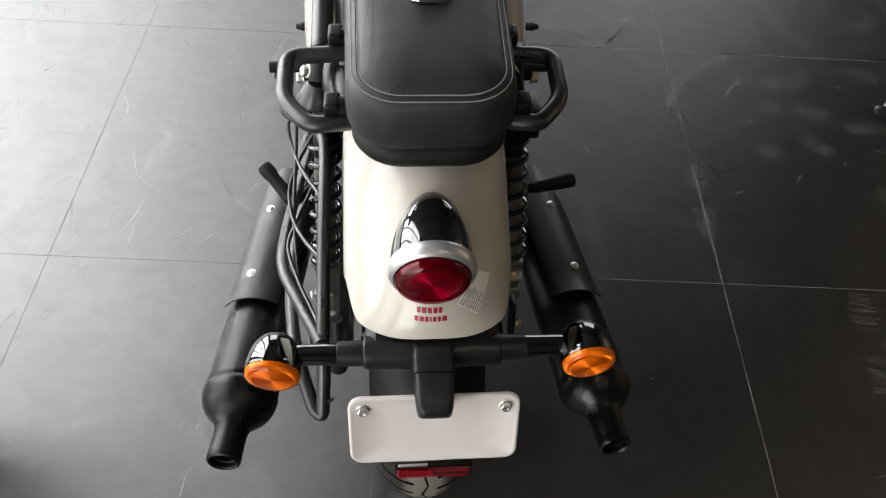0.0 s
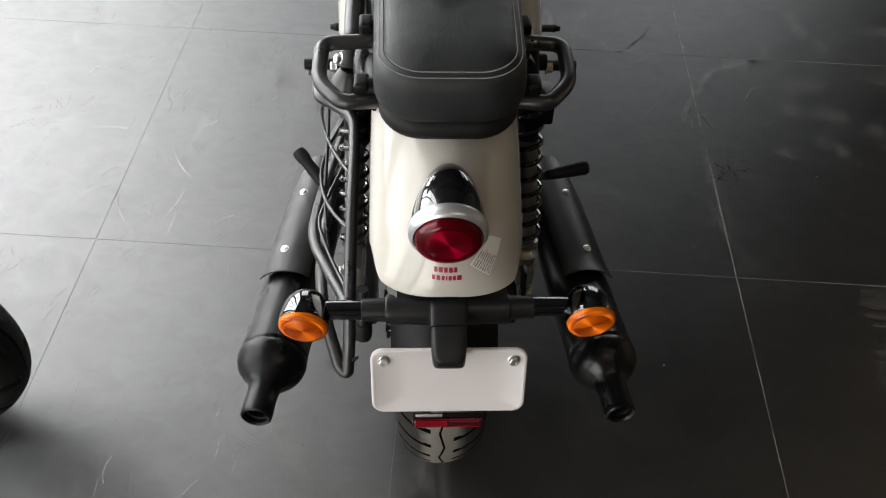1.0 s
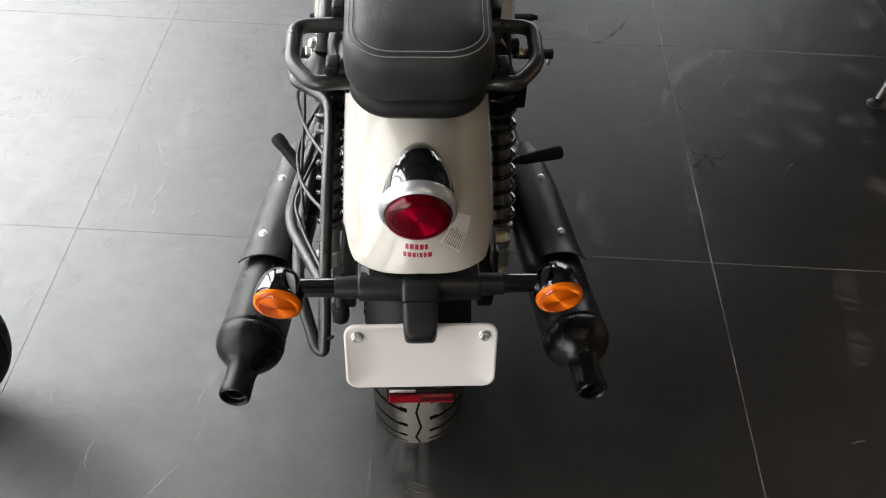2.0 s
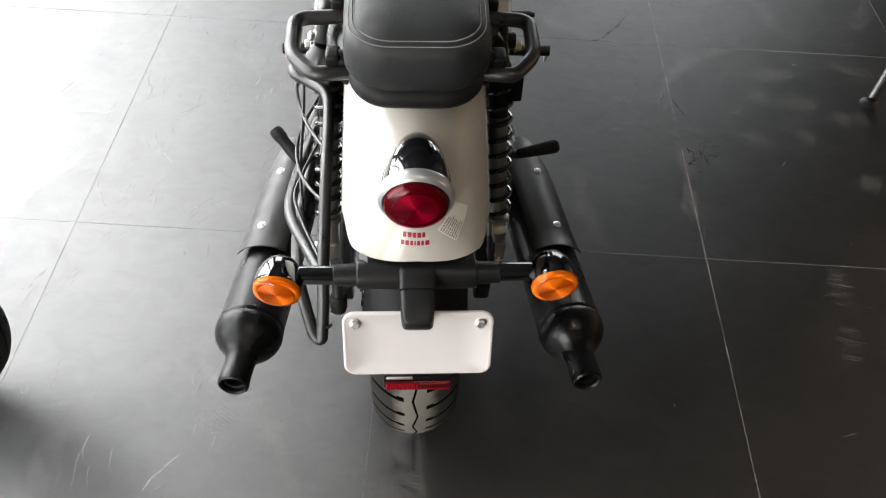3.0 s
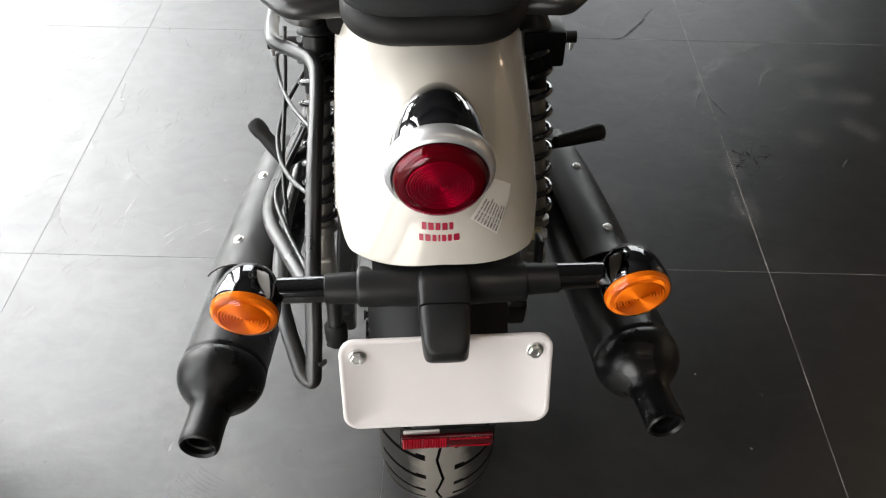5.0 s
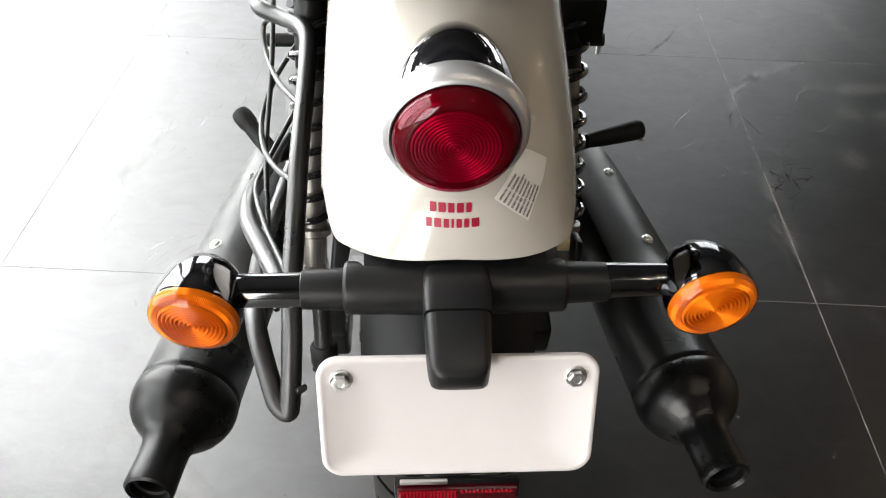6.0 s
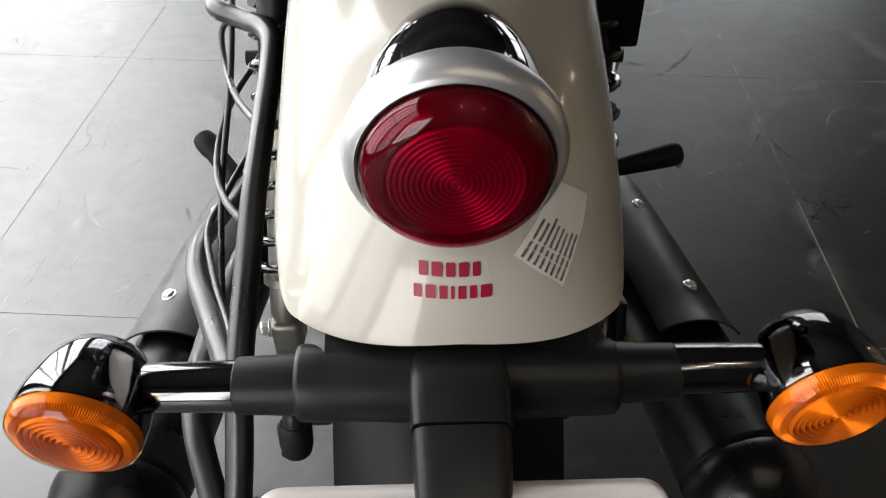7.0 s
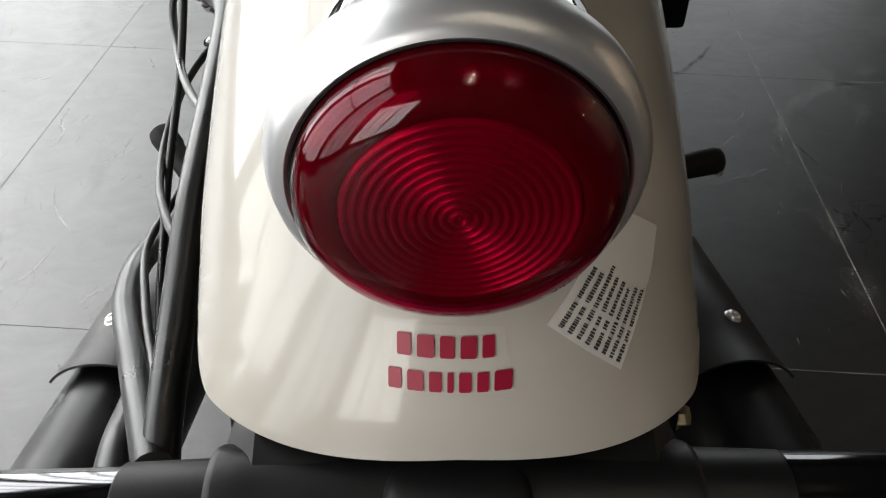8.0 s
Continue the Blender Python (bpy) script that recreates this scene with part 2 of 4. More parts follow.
def lathe(bm, profile, m, n=40, a0=0.0, a1=360.0):
    """A turned shape: profile of (radius, height) about the local z of m."""
    closed = abs(a1 - a0) > 359.9
    count = n if closed else n + 1
    rings = []
    for r, h in profile:
        if r < 1e-6:
            rings.append([bm.verts.new(m @ Vector((0, 0, h)))])
            continue
        ring = []
        for i in range(count):
            a = radians(a0 + (a1 - a0) * i / n)
            ring.append(bm.verts.new(m @ Vector((r * math.cos(a), r * math.sin(a), h))))
        rings.append(ring)
    for p, q in zip(rings, rings[1:]):
        for i in range(n):
            j = (i + 1) % count if closed else i + 1
            if len(p) == 1 and len(q) > 1:
                bm.faces.new((p[0], q[i], q[j]))
            elif len(q) == 1 and len(p) > 1:
                bm.faces.new((p[i], p[j], q[0]))
            elif len(p) > 1:
                bm.faces.new((p[i], p[j], q[j], q[i]))
    return rings


def turned(profile, origin, axis, n=40, side=(0, 0, 1)):
    bm = bmesh.new()
    lathe(bm, profile, axis_matrix(origin, axis, side), n)
    return bm


def rounded_path(points, radius=0.03, steps=6):
    """A polyline with its corners rounded."""
    pts = [Vector(p) for p in points]
    out = [pts[0]]
    for a, b, c in zip(pts, pts[1:], pts[2:]):
        d1, d2 = (a - b), (c - b)
        cut = min(radius, d1.length * 0.48, d2.length * 0.48)
        p, q = b + d1.normalized() * cut, b + d2.normalized() * cut
        for i in range(steps + 1):
            t = i / steps
            out.append(p * (1 - t) ** 2 + b * 2 * t * (1 - t) + q * t * t)
    out.append(pts[-1])
    return out


def sweep(bm, points, radius, n=14, cap=True, closed=False):
    """A round bar along points; radius is a number or one a point."""
    pts = [Vector(p) for p in points]
    k = len(pts)
    up = None
    rings = []
    for i, p in enumerate(pts):
        if closed:
            d = (pts[(i + 1) % k] - pts[i - 1]).normalized()
        else:
            d = (pts[min(i + 1, k - 1)] - pts[max(i - 1, 0)]).normalized()
        if up is None:
            up = d.orthogonal().normalized()
        up = (up - d * up.dot(d)).normalized()
        side = d.cross(up)
        r = radius[i] if isinstance(radius, (list, tuple)) else radius
        rings.append([bm.verts.new(p + (up * math.cos(2 * math.pi * j / n) + side * math.sin(2 * math.pi * j / n)) * r) for j in range(n)])
    pairs = list(zip(rings, rings[1:])) + ([(rings[-1], rings[0])] if closed else [])
    for p, q in pairs:
        for j in range(n):
            bm.faces.new((p[j], p[(j + 1) % n], q[(j + 1) % n], q[j]))
    if cap and not closed:
        bm.faces.new(rings[0]), bm.faces.new(rings[-1])


def bar(points, radius, n=14, bend=0.03, steps=6):
    bm = bmesh.new()
    path = rounded_path(points, bend, steps)
    if isinstance(radius, (list, tuple)):
        k = len(path) - 1
        radius = [float(np.interp(i / k, np.linspace(0, 1, len(radius)), radius)) for i in range(k + 1)]
    sweep(bm, path, radius, n)
    return bm


def block(bm, size, m, bevel=0.004, segments=2):
    """A box with rounded edges."""
    made = bmesh.ops.create_cube(bm, size=1.0, matrix=m @ Matrix.Diagonal((*size, 1)))
    edges = list({e for v in made["verts"] for e in v.link_edges})
    if bevel > 0:
        bmesh.ops.bevel(bm, geom=edges, offset=bevel, segments=segments, profile=0.6, affect="EDGES")


def boxed(size, m, bevel=0.004, segments=2):
    bm = bmesh.new()
    block(bm, size, m, bevel, segments)
    return bm


def loft(bm, rows, close_rows=False, cap=False):
    """A skin over rows of points."""
    vs = [[bm.verts.new(p) for p in row] for row in rows]
    for a, b in zip(vs, vs[1:]):
        n = len(a)
        for i in range(n if close_rows else n - 1):
            j = (i + 1) % n
            bm.faces.new((a[i], a[j], b[j], b[i]))
    if cap:
        bm.faces.new(vs[0]), bm.faces.new(vs[-1])
    return vs


def thicken(bm, amount):
    """Gives an open skin a thickness."""
    bmesh.ops.recalc_face_normals(bm, faces=bm.faces)
    bmesh.ops.solidify(bm, geom=list(bm.faces), thickness=amount)


def hex_bolt(parent, origin, axis, size=0.006, height=0.005, mat=None, name="bolt", label=""):
    """A hexagon head on a round flange."""
    bm = bmesh.new()
    m = axis_matrix(origin, axis)
    lathe(bm, [(0, 0), (size * 1.25, 0), (size * 1.25, height * 0.22), (size * 1.1, height * 0.3)], m, 20)
    lathe(bm, [(size * 1.0, height * 0.25), (size * 1.0, height * 0.85), (size * 0.86, height), (size * 0.5, height), (size * 0.42, height * 0.9), (0, height * 0.9)], m, 6)
    return part(name, bm, mat or STEEL, parent, label, angle=25)


def spline(points, count):
    """Smooth curve (Catmull-Rom) through points, evenly spaced in its parameter."""
    p = [Vector(q) for q in points]
    p = [p[0] * 2 - p[1]] + p + [p[-1] * 2 - p[-2]]
    out = []
    segs = len(p) - 3
    for i in range(count):
        u = i / (count - 1) * segs
        k = min(int(u), segs - 1)
        t = u - k
        a, b, c, d = p[k:k + 4]
        out.append(0.5 * (2 * b + (c - a) * t + (2 * a - 5 * b + 4 * c - d) * t * t + (3 * b - a - 3 * c + d) * t ** 3))
    return out


# ---- room ----


def wall(name, cx, cy, cz, sx, sy, sz, mat, label):
    return tagged(part(name, boxed((sx, sy, sz), pose(cx, cy, cz), 0.0), mat, smooth=False), label, kind="structure")


MIDX, MIDY = (ROOM_W + ROOM_E) / 2, (ROOM_S + ROOM_N) / 2
SPANX, SPANY = ROOM_E - ROOM_W, ROOM_N - ROOM_S
tagged(part("ceiling", boxed((SPANX + 0.4, SPANY + 0.4, 0.2), pose(MIDX, MIDY, ROOM_H + 0.1), 0.0), CEILING, smooth=False), "dark painted showroom ceiling", kind="structure")
wall("wall_east", ROOM_E + 0.1, MIDY, ROOM_H / 2 - 0.05, 0.2, SPANY, ROOM_H + 0.1, WALL, "plain grey showroom wall")
# unseen tan panels, added to reflect warm light onto the fender's right side
reflectors = tagged(new("reflector_panels"), "tan panels with dark gaps, added to reflect warm light", kind="structure")
for k in range(6):
    y0 = -1.4 + k * 0.78
    part("panel", boxed((0.024, 0.66 if k % 3 else 0.48, 2.4), pose(ROOM_E - 0.012, y0 + 0.33, 1.25), 0.004), WALL_WARM, reflectors)


def wall_spot(y, z):
    """A short black can on the panelled wall, its lamp face turned into the room."""
    m = axis_matrix((ROOM_E - 0.024, y, z), (-1, 0, -0.25))
    bm = bmesh.new()
    lathe(bm, [(0.0, 0.0), (0.030, 0.0), (0.045, 0.02), (0.045, 0.12), (0.040, 0.12), (0.037, 0.10), (0.0, 0.10)], m, 28)
    ob = tagged(part("wall_light", bm, BLACK_IRON), "small black can spotlight on the panelled wall", "wall light", "wall spots")
    bm = bmesh.new()
    lathe(bm, [(0.034, 0.101), (0.034, 0.106), (0.0, 0.106)], m, 24)
    part("diffuser", bm, LAMP_DIM, ob, "glowing warm lamp face")


for y, z in ((-0.9, 2.2), (0.0, 1.6), (0.7, 2.3), (1.4, 2.0), (2.1, 2.3), (2.9, 1.5)):
    wall_spot(y, z)


def window_wall(name, m, start, end, windows, label):
    """A wall along the local x of m, its inner face at local y = 0, with openings for shop windows."""
    bm = bmesh.new()
    edges = [start]
    for c, width, share, z0, z1 in windows:
        edges += [c - width / 2, c + width / 2]
    edges.append(end)
    for p, q in zip(edges[::2], edges[1::2]):
        block(bm, (q - p, 0.2, ROOM_H + 0.1), m @ pose((p + q) / 2, 0.1, ROOM_H / 2 - 0.05), 0.0)
    for c, width, share, z0, z1 in windows:
        block(bm, (width, 0.2, z0 + 0.1), m @ pose(c, 0.1, (z0 - 0.1) / 2), 0.0)
        block(bm, (width, 0.2, ROOM_H - z1), m @ pose(c, 0.1, (ROOM_H + z1) / 2), 0.0)
    tagged(part(name, bm, WALL, smooth=False), label, kind="structure")


WEST = pose(ROOM_W, 0, 0, 0, 0, 90)
NORTH = pose(0, ROOM_N, 0)
SOUTH = pose(0, ROOM_S, 0, 0, 0, 180)
window_wall("wall_west", WEST, ROOM_S, ROOM_N, WINDOWS, "grey shopfront wall with large window openings")
window_wall("wall_north", NORTH, ROOM_W - 0.2, ROOM_E + 0.2, NORTH_WINDOWS, "grey showroom wall with low window openings")
window_wall("wall_south", SOUTH, -ROOM_E - 0.2, -ROOM_W + 0.2, SOUTH_WINDOWS, "grey showroom wall with window openings")


def shop_window(number, m, c, width, z0, z1):
    z, h, y = (z0 + z1) / 2, z1 - z0, 0.06
    bm = bmesh.new()
    for dx in (-width / 2 + 0.025, width / 2 - 0.025):
        block(bm, (0.05, 0.07, h), m @ pose(c + dx, y, z), 0.004)
    for dz in (-h / 2 + 0.025, h / 2 - 0.025):
        block(bm, (width - 0.1, 0.07, 0.05), m @ pose(c, y, z + dz), 0.004)
    for dx in (-width / 6, width / 6):
        block(bm, (0.045, 0.06, h - 0.1), m @ pose(c + dx, y, z), 0.004)
    lights = [(z0 + 0.05, z1 - 0.05)]
    if h > 2.4:
        block(bm, (width - 0.1, 0.055, 0.04), m @ pose(c, y, z0 + 2.0), 0.004)
        lights = [(z0 + 0.05, z0 + 1.98), (z0 + 2.02, z1 - 0.05)]
    ob = tagged(part("window_%d" % number, bm, ALUMINIUM), "large grey metal framed shop window", kind="structure")
    for a, b in lights:
        p = part("pane", boxed((width - 0.1, 0.008, b - a), m @ pose(c, y, (a + b) / 2), 0.0), GLASS, ob, smooth=False)
        p.visible_shadow = False


number = 0
for m, windows in ((WEST, WINDOWS), (NORTH, NORTH_WINDOWS), (SOUTH, SOUTH_WINDOWS)):
    for c, width, share, z0, z1 in windows:
        number += 1
        shop_window(number, m, c, width, z0, z1)
tagged(part("pavement", boxed((60.0, 60.0, 0.2), pose(0, 0, -0.25), 0.0), GROUT, smooth=False), "pale paving outside the shop windows", kind="structure")


def ceiling_spot(x, y):
    bm = bmesh.new()
    lathe(bm, [(0.0, 0.0), (0.075, 0.0), (0.078, -0.006), (0.070, -0.012), (0.042, -0.012), (0.039, -0.004), (0.0, -0.004)], pose(x, y, ROOM_H), 28)
    ob = tagged(part("ceiling_light", bm, ALUMINIUM), "small round recessed warm ceiling spot", "ceiling light", "ceiling spots")
    part("diffuser", turned([(0.032, 0.0), (0.032, -0.004), (0.0, -0.004)], (x, y, ROOM_H - 0.0045), (0, 0, 1), 24), LAMP_WARM, ob, "glowing warm lamp face")


for x in (0.5, 2.3):
    for y in (-1.7, -2.6, -3.5):
        ceiling_spot(x, y)

# ---- motorcycle ----
bike = new("motorcycle")
bike.matrix_world = pose(-0.090, -0.649, 0, 0, 0, 4.5)
tagged(bike, "cream white motorcycle with black seat and twin black exhausts", "motorcycle")
SIDES = (-1, 1)

# rear fender: a centre line in the y-z plane and a rounded section across it
FENDER_LINE = spline([(0, 0.0558, 0.7130), (0, 0.0622, 0.7275), (0, 0.0723, 0.7440), (0, 0.088, 0.762), (0, 0.115, 0.7837), (0, 0.150, 0.8028),
                      (0, 0.190, 0.8214), (0, 0.250, 0.8454), (0, 0.330, 0.8687), (0, 0.420, 0.8831)], 91)
FENDER_POWER = 1.97


def fender_point(u, v, lift=0.0):
    """A point of the fender: u from the rear edge (0) to under the seat (1), v across from -1 to 1."""
    k = min(1.0, u) * (len(FENDER_LINE) - 1)
    i = max(0, min(int(k), len(FENDER_LINE) - 2))
    c = FENDER_LINE[i].lerp(FENDER_LINE[i + 1], k - i)
    d = (FENDER_LINE[min(i + 3, len(FENDER_LINE) - 1)] - FENDER_LINE[max(i - 3, 0)]).normalized()
    inward = Vector((0, d.z, -d.y))
    grown = max(0.0, min(1.0, u / 0.332))
    width = 0.0887 + 0.0121 * grown
    depth = 0.0577 + 0.0651 * grown
    a = v * math.pi / 2
    sx = math.copysign(abs(math.sin(a)) ** (2 / FENDER_POWER), a)
    drop = 1 - abs(math.cos(a)) ** (2 / FENDER_POWER)
    return c + Vector((1, 0, 0)) * (width + lift) * sx + inward * (depth * drop - lift * (1 - drop))


def fender_rim(v):
    """Where the rear edge starts: it hangs a little lower beside the middle, and the corners are cut round."""
    a = abs(v)
    return 0.177 * ((a - 0.70) / 0.30) ** 2.0 if a > 0.70 else -0.018 * math.sin(math.pi * a / 0.70) ** 1.4


def build_fender():
    bm = bmesh.new()
    nv, nu = 84, 76
    skins = []
    for lift in (0.0, -0.0028):
        rows = []
        for i in range(nu + 1):
            row = []
            for j in range(nv + 1):
                v = -1 + 2 * j / nv
                u0 = fender_rim(v)
                row.append(fender_point(u0 + (1 - u0) * i / nu, v, lift))
            rows.append(row)
        skins.append(loft(bm, rows))
    for p, q in ((skins[0][0], skins[1][0]), (skins[0][-1], skins[1][-1]), ([r[0] for r in skins[0]], [r[0] for r in skins[1]]), ([r[-1] for r in skins[0]], [r[-1] for r in skins[1]])):
        for k in range(len(p) - 1):
            bm.faces.new((p[k], p[k + 1], q[k + 1], q[k]))
    ob = part("rear_fender", bm, WHITE_PAINT, bike, "glossy cream white rear fender", angle=50)
    # dark rolled edge under the rear lip
    bm = bmesh.new()
    sweep(bm, [fender_point(fender_rim(v) + 0.004, v, -0.004) for v in np.linspace(-0.97, 0.97, 60)], 0.0022, 8)
    part("edge_seal", bm, BLACK_RUBBER, ob, "thin black rubber edge seal")
    return ob


fender = build_fender()


def fender_patch(name, corners, mat, parent, lift, n=10, label="", thick=0.0002):
    """A thin film laid on the fender; corners are four (u, v) in turn."""
    bm = bmesh.new()
    rows = []
    a, b, c, d = [Vector(q) for q in corners]
    for i in range(n + 1):
        s = i / n
        rows.append([fender_point(*((a.lerp(b, t / n)).lerp(d.lerp(c, t / n), s)), lift) for t in range(n + 1)])
    loft(bm, rows)
    if thick:
        thicken(bm, thick)
    return part(name, bm, mat, parent, label)


def fender_uv(x, z):
    """The (u, v) of the fender point with this x and z, searched coarsely then finely."""
    u, v = 0.1, 0.1
    for _ in range(30):
        p = fender_point(u, v)
        e = 1e-3
        pu, pv = (fender_point(u + e, v) - p) / e, (fender_point(u, v + e) - p) / e
        det = pu.x * pv.z - pv.x * pu.z
        dx, dz = x - p.x, z - p.z
        u += max(-0.1, min(0.1, (dx * pv.z - pv.x * dz) / det))
        v += max(-0.2, min(0.2, (pu.x * dz - dx * pu.z) / det))
        u, v = max(0.0, min(1.0, u)), max(-0.98, min(0.98, v))
    return u, v


def fender_shape(name, outline, mat, parent, lift=0.0006):
    """A thin flat shape of (x, z) corners laid on the fender."""
    bm = bmesh.new()
    bm.faces.new([bm.verts.new(fender_point(*fender_uv(x, z), lift)) for x, z in outline])
    thicken(bm, 0.0002)
    return part(name, bm, mat, parent)


# badge: two rows of plain crimson shapes on a clear film
def build_badge():
    film = fender_patch("badge", [fender_uv(*q) for q in ((-0.0208, 0.7478), (0.0122, 0.7478), (0.0155, 0.7316), (-0.0208, 0.7316))], FILM, fender, 0.00008, 20, "clear film badge with crimson print", 0.0)
    # plain upright blocks, one beside the other
    block_shape = [(0.08, 0.0), (0.92, 0.0), (1.0, 0.08), (1.0, 0.92), (0.92, 1.0), (0.08, 1.0), (0.0, 0.92), (0.0, 0.08)]
    for widths, x, z0, z1 in (((0.0038, 0.0046, 0.0040, 0.0044, 0.0034), -0.0172, 0.7414, 0.7464), ((0.0036, 0.0044, 0.0034, 0.0016, 0.0034, 0.0032, 0.0050), -0.0197, 0.7330, 0.7380)):
        for w in widths:
            fender_shape("print_block", [(x + w * u, z0 + (z1 - z0) * v) for u, v in block_shape], CRIMSON, film)
            x += w + 0.0016


build_badge()


def build_label():
    """Crumpled paper label beside the lamp, with bars for its lines."""
    a, b, c, d = [Vector(q) for q in ((0.250, 0.162), (0.392, 0.296), (0.378, 0.430), (0.156, 0.342))]
    paper = fender_patch("paper_label", [a, b, c, d], PAPER, fender, 0.0006, 12, "creased white paper label with small print")
    rng = random.Random(4)

    def inside(s, t):
        return a.lerp(b, t).lerp(d.lerp(c, t), s)

    # each line is a row of small dashes, grouped like words
    for i in range(8):
        s0 = 0.08 + i * 0.113
        bm = bmesh.new()
        for t0, t1 in ((0.04, 0.17), (0.20, 0.27), (0.31, 0.31 + rng.uniform(0.22, 0.36))):
            t = t0
            while t < t1:
                step = rng.uniform(0.010, 0.020)
                low, high = s0 + rng.uniform(0.0, 0.010), s0 + 0.054 + rng.uniform(0.0, 0.012)
                bm.faces.new([bm.verts.new(fender_point(*inside(sv, tv), 0.0010)) for sv, tv in ((low, t), (low, t + step), (high, t + step), (high, t))])
                t += step + rng.uniform(0.005, 0.010)
        part("print_line", bm, INK, paper, smooth=False)


build_label()


# tail lamp
def build_tail_lamp():
    n = Vector((0, -math.cos(radians(2.6)), -math.sin(radians(2.6))))
    c = Vector((-0.002, 0.080, 0.7943))
    tip = Vector((0.001, 0.180, 0.8070))
    # teardrop housing from the rim to its tip on the fender
    def shell(grow, steps=26, count=44):
        bm = bmesh.new()
        rows = []
        base = c - n * 0.016
        for i in range(steps):
            t = i / steps
            r = (0.0408 + grow) * (1 - t ** 2.2) ** 0.56
            mid = base.lerp(tip + Vector((0, grow, 0)), t)
            lean = n.lerp(Vector((0, -1, 0)), t).normalized()
            up = Vector((1, 0, 0)).cross(lean).normalized()
            rows.append([mid + Vector((1, 0, 0)) * r * 0.98 * math.cos(2 * math.pi * j / count) + up * r * math.sin(2 * math.pi * j / count) * (1.0 - (0.74 if j < count / 2 else 0.2) * t) for j in range(count)])
        vs = loft(bm, rows, True)
        apex = bm.verts.new(tip + Vector((0, grow, 0)))
        for j in range(count):
            bm.faces.new((vs[-1][j], vs[-1][(j + 1) % count], apex))
        return bm
    lamp = part("tail_lamp", shell(0.0), BLACK_GLOSS, bike, "gloss black teardrop tail lamp housing", angle=60)
    gasket = shell(0.0032)
    for v in gasket.verts:
        v.co.z -= 0.012
    part("gasket", gasket, BLACK_RUBBER, lamp, "black rubber gasket", angle=60)
    part("bezel", turned([(0.0386, -0.001), (0.0390, 0.0014), (0.0399, 0.0024), (0.0414, 0.0020), (0.0435, 0.0002), (0.0450, -0.0030), (0.0458, -0.0070), (0.0456, -0.0110), (0.0444, -0.0142), (0.0405, -0.0160)], c, n, 72),
         SILVER, lamp, "satin silver ring")
    part("rubber_ring", turned([(0.0390, 0.0008), (0.0390, 0.0014), (0.0386, 0.0015), (0.0385, 0.0)], c, n, 64), BLACK_RUBBER, lamp, "thin black sealing ring")
    dome = [(0.0385, 0.0), (0.0384, 0.0040), (0.0374, 0.0082), (0.0346, 0.0116), (0.0308, 0.0134), (0.0300, 0.0136), (0.0223, 0.0148), (0.0122, 0.0156), (0.0, 0.0159)]
    part("lens", turned(dome, c, n, 64), RED_LENS, lamp, "deep red domed lens")
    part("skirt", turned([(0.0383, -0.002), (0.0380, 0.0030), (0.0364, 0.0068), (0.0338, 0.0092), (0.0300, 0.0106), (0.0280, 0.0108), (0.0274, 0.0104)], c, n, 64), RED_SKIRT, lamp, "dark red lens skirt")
    # rounded rings round a small boss
    rings = [(0.0275, 0.0100)]
    for k in range(12):
        r = 0.0272 - k * 0.00222
        rings += [(r, 0.0107), (r - 0.0003, 0.0113), (r - 0.0010, 0.0117), (r - 0.0017, 0.0113), (r - 0.0020, 0.0107)]
    rings.append((0.0, 0.0114))
    part("optic", turned(rings, c, n, 72), RED_BOWL, lamp, "red optic with concentric rings", angle=60)


build_tail_lamp()


# number plate carrier, cross bar and turn signals
def build_cross_bar():
    bm = bmesh.new()
    pts, rad = [], []
    for x, r in ((-0.0755, 0.0150), (-0.0752, 0.0172), (-0.0738, 0.0182), (-0.0725, 0.0184), (-0.062, 0.0186), (-0.045, 0.0187), (-0.025, 0.0197), (0, 0.020), (0.025, 0.0197), (0.045, 0.0187), (0.062, 0.0186), (0.0725, 0.0184), (0.0738, 0.0182), (0.0752, 0.0172), (0.0755, 0.0150)):
        pts.append((x, 0.058, 0.6835)), rad.append(r)
    sweep(bm, pts, rad, 28)
    # moulded web that runs forward under the fender
    rows = []
    for y, w, z0, z1 in ((0.056, 0.0735, 0.672, 0.7005), (0.070, 0.0738, 0.664, 0.7040), (0.090, 0.0730, 0.655, 0.7000), (0.120, 0.070, 0.645, 0.690), (0.170, 0.062, 0.640, 0.700)):
        rows.append([(-w, y, z1 - 0.012), (-w + 0.012, y, z1), (w - 0.012, y, z1), (w, y, z1 - 0.012), (w * 0.86, y, z0), (-w * 0.86, y, z0)])
    loft(bm, rows, True, True)
    return part("tail_carrier", bm, BLACK_PLASTIC, bike, "matt black plastic tail carrier", angle=35)


carrier = build_cross_bar()


def tongue(name, stations, parent, label, power=0.26):
    """A rounded tongue through stations (y, z top, half width, depth)."""
    bm = bmesh.new()
    rows = []
    for y, z, w, h, in stations:
        row = []
        for k in range(28):
            a = 2 * math.pi * k / 28
            cx, cz = math.cos(a), math.sin(a)
            row.append((w * math.copysign(abs(cx) ** power, cx), y, z - h / 2 + h / 2 * math.copysign(abs(cz) ** power, cz)))
        rows.append(row)
    loft(bm, rows, True, True)
    return part(name, bm, BLACK_PLASTIC, parent, label, angle=45)


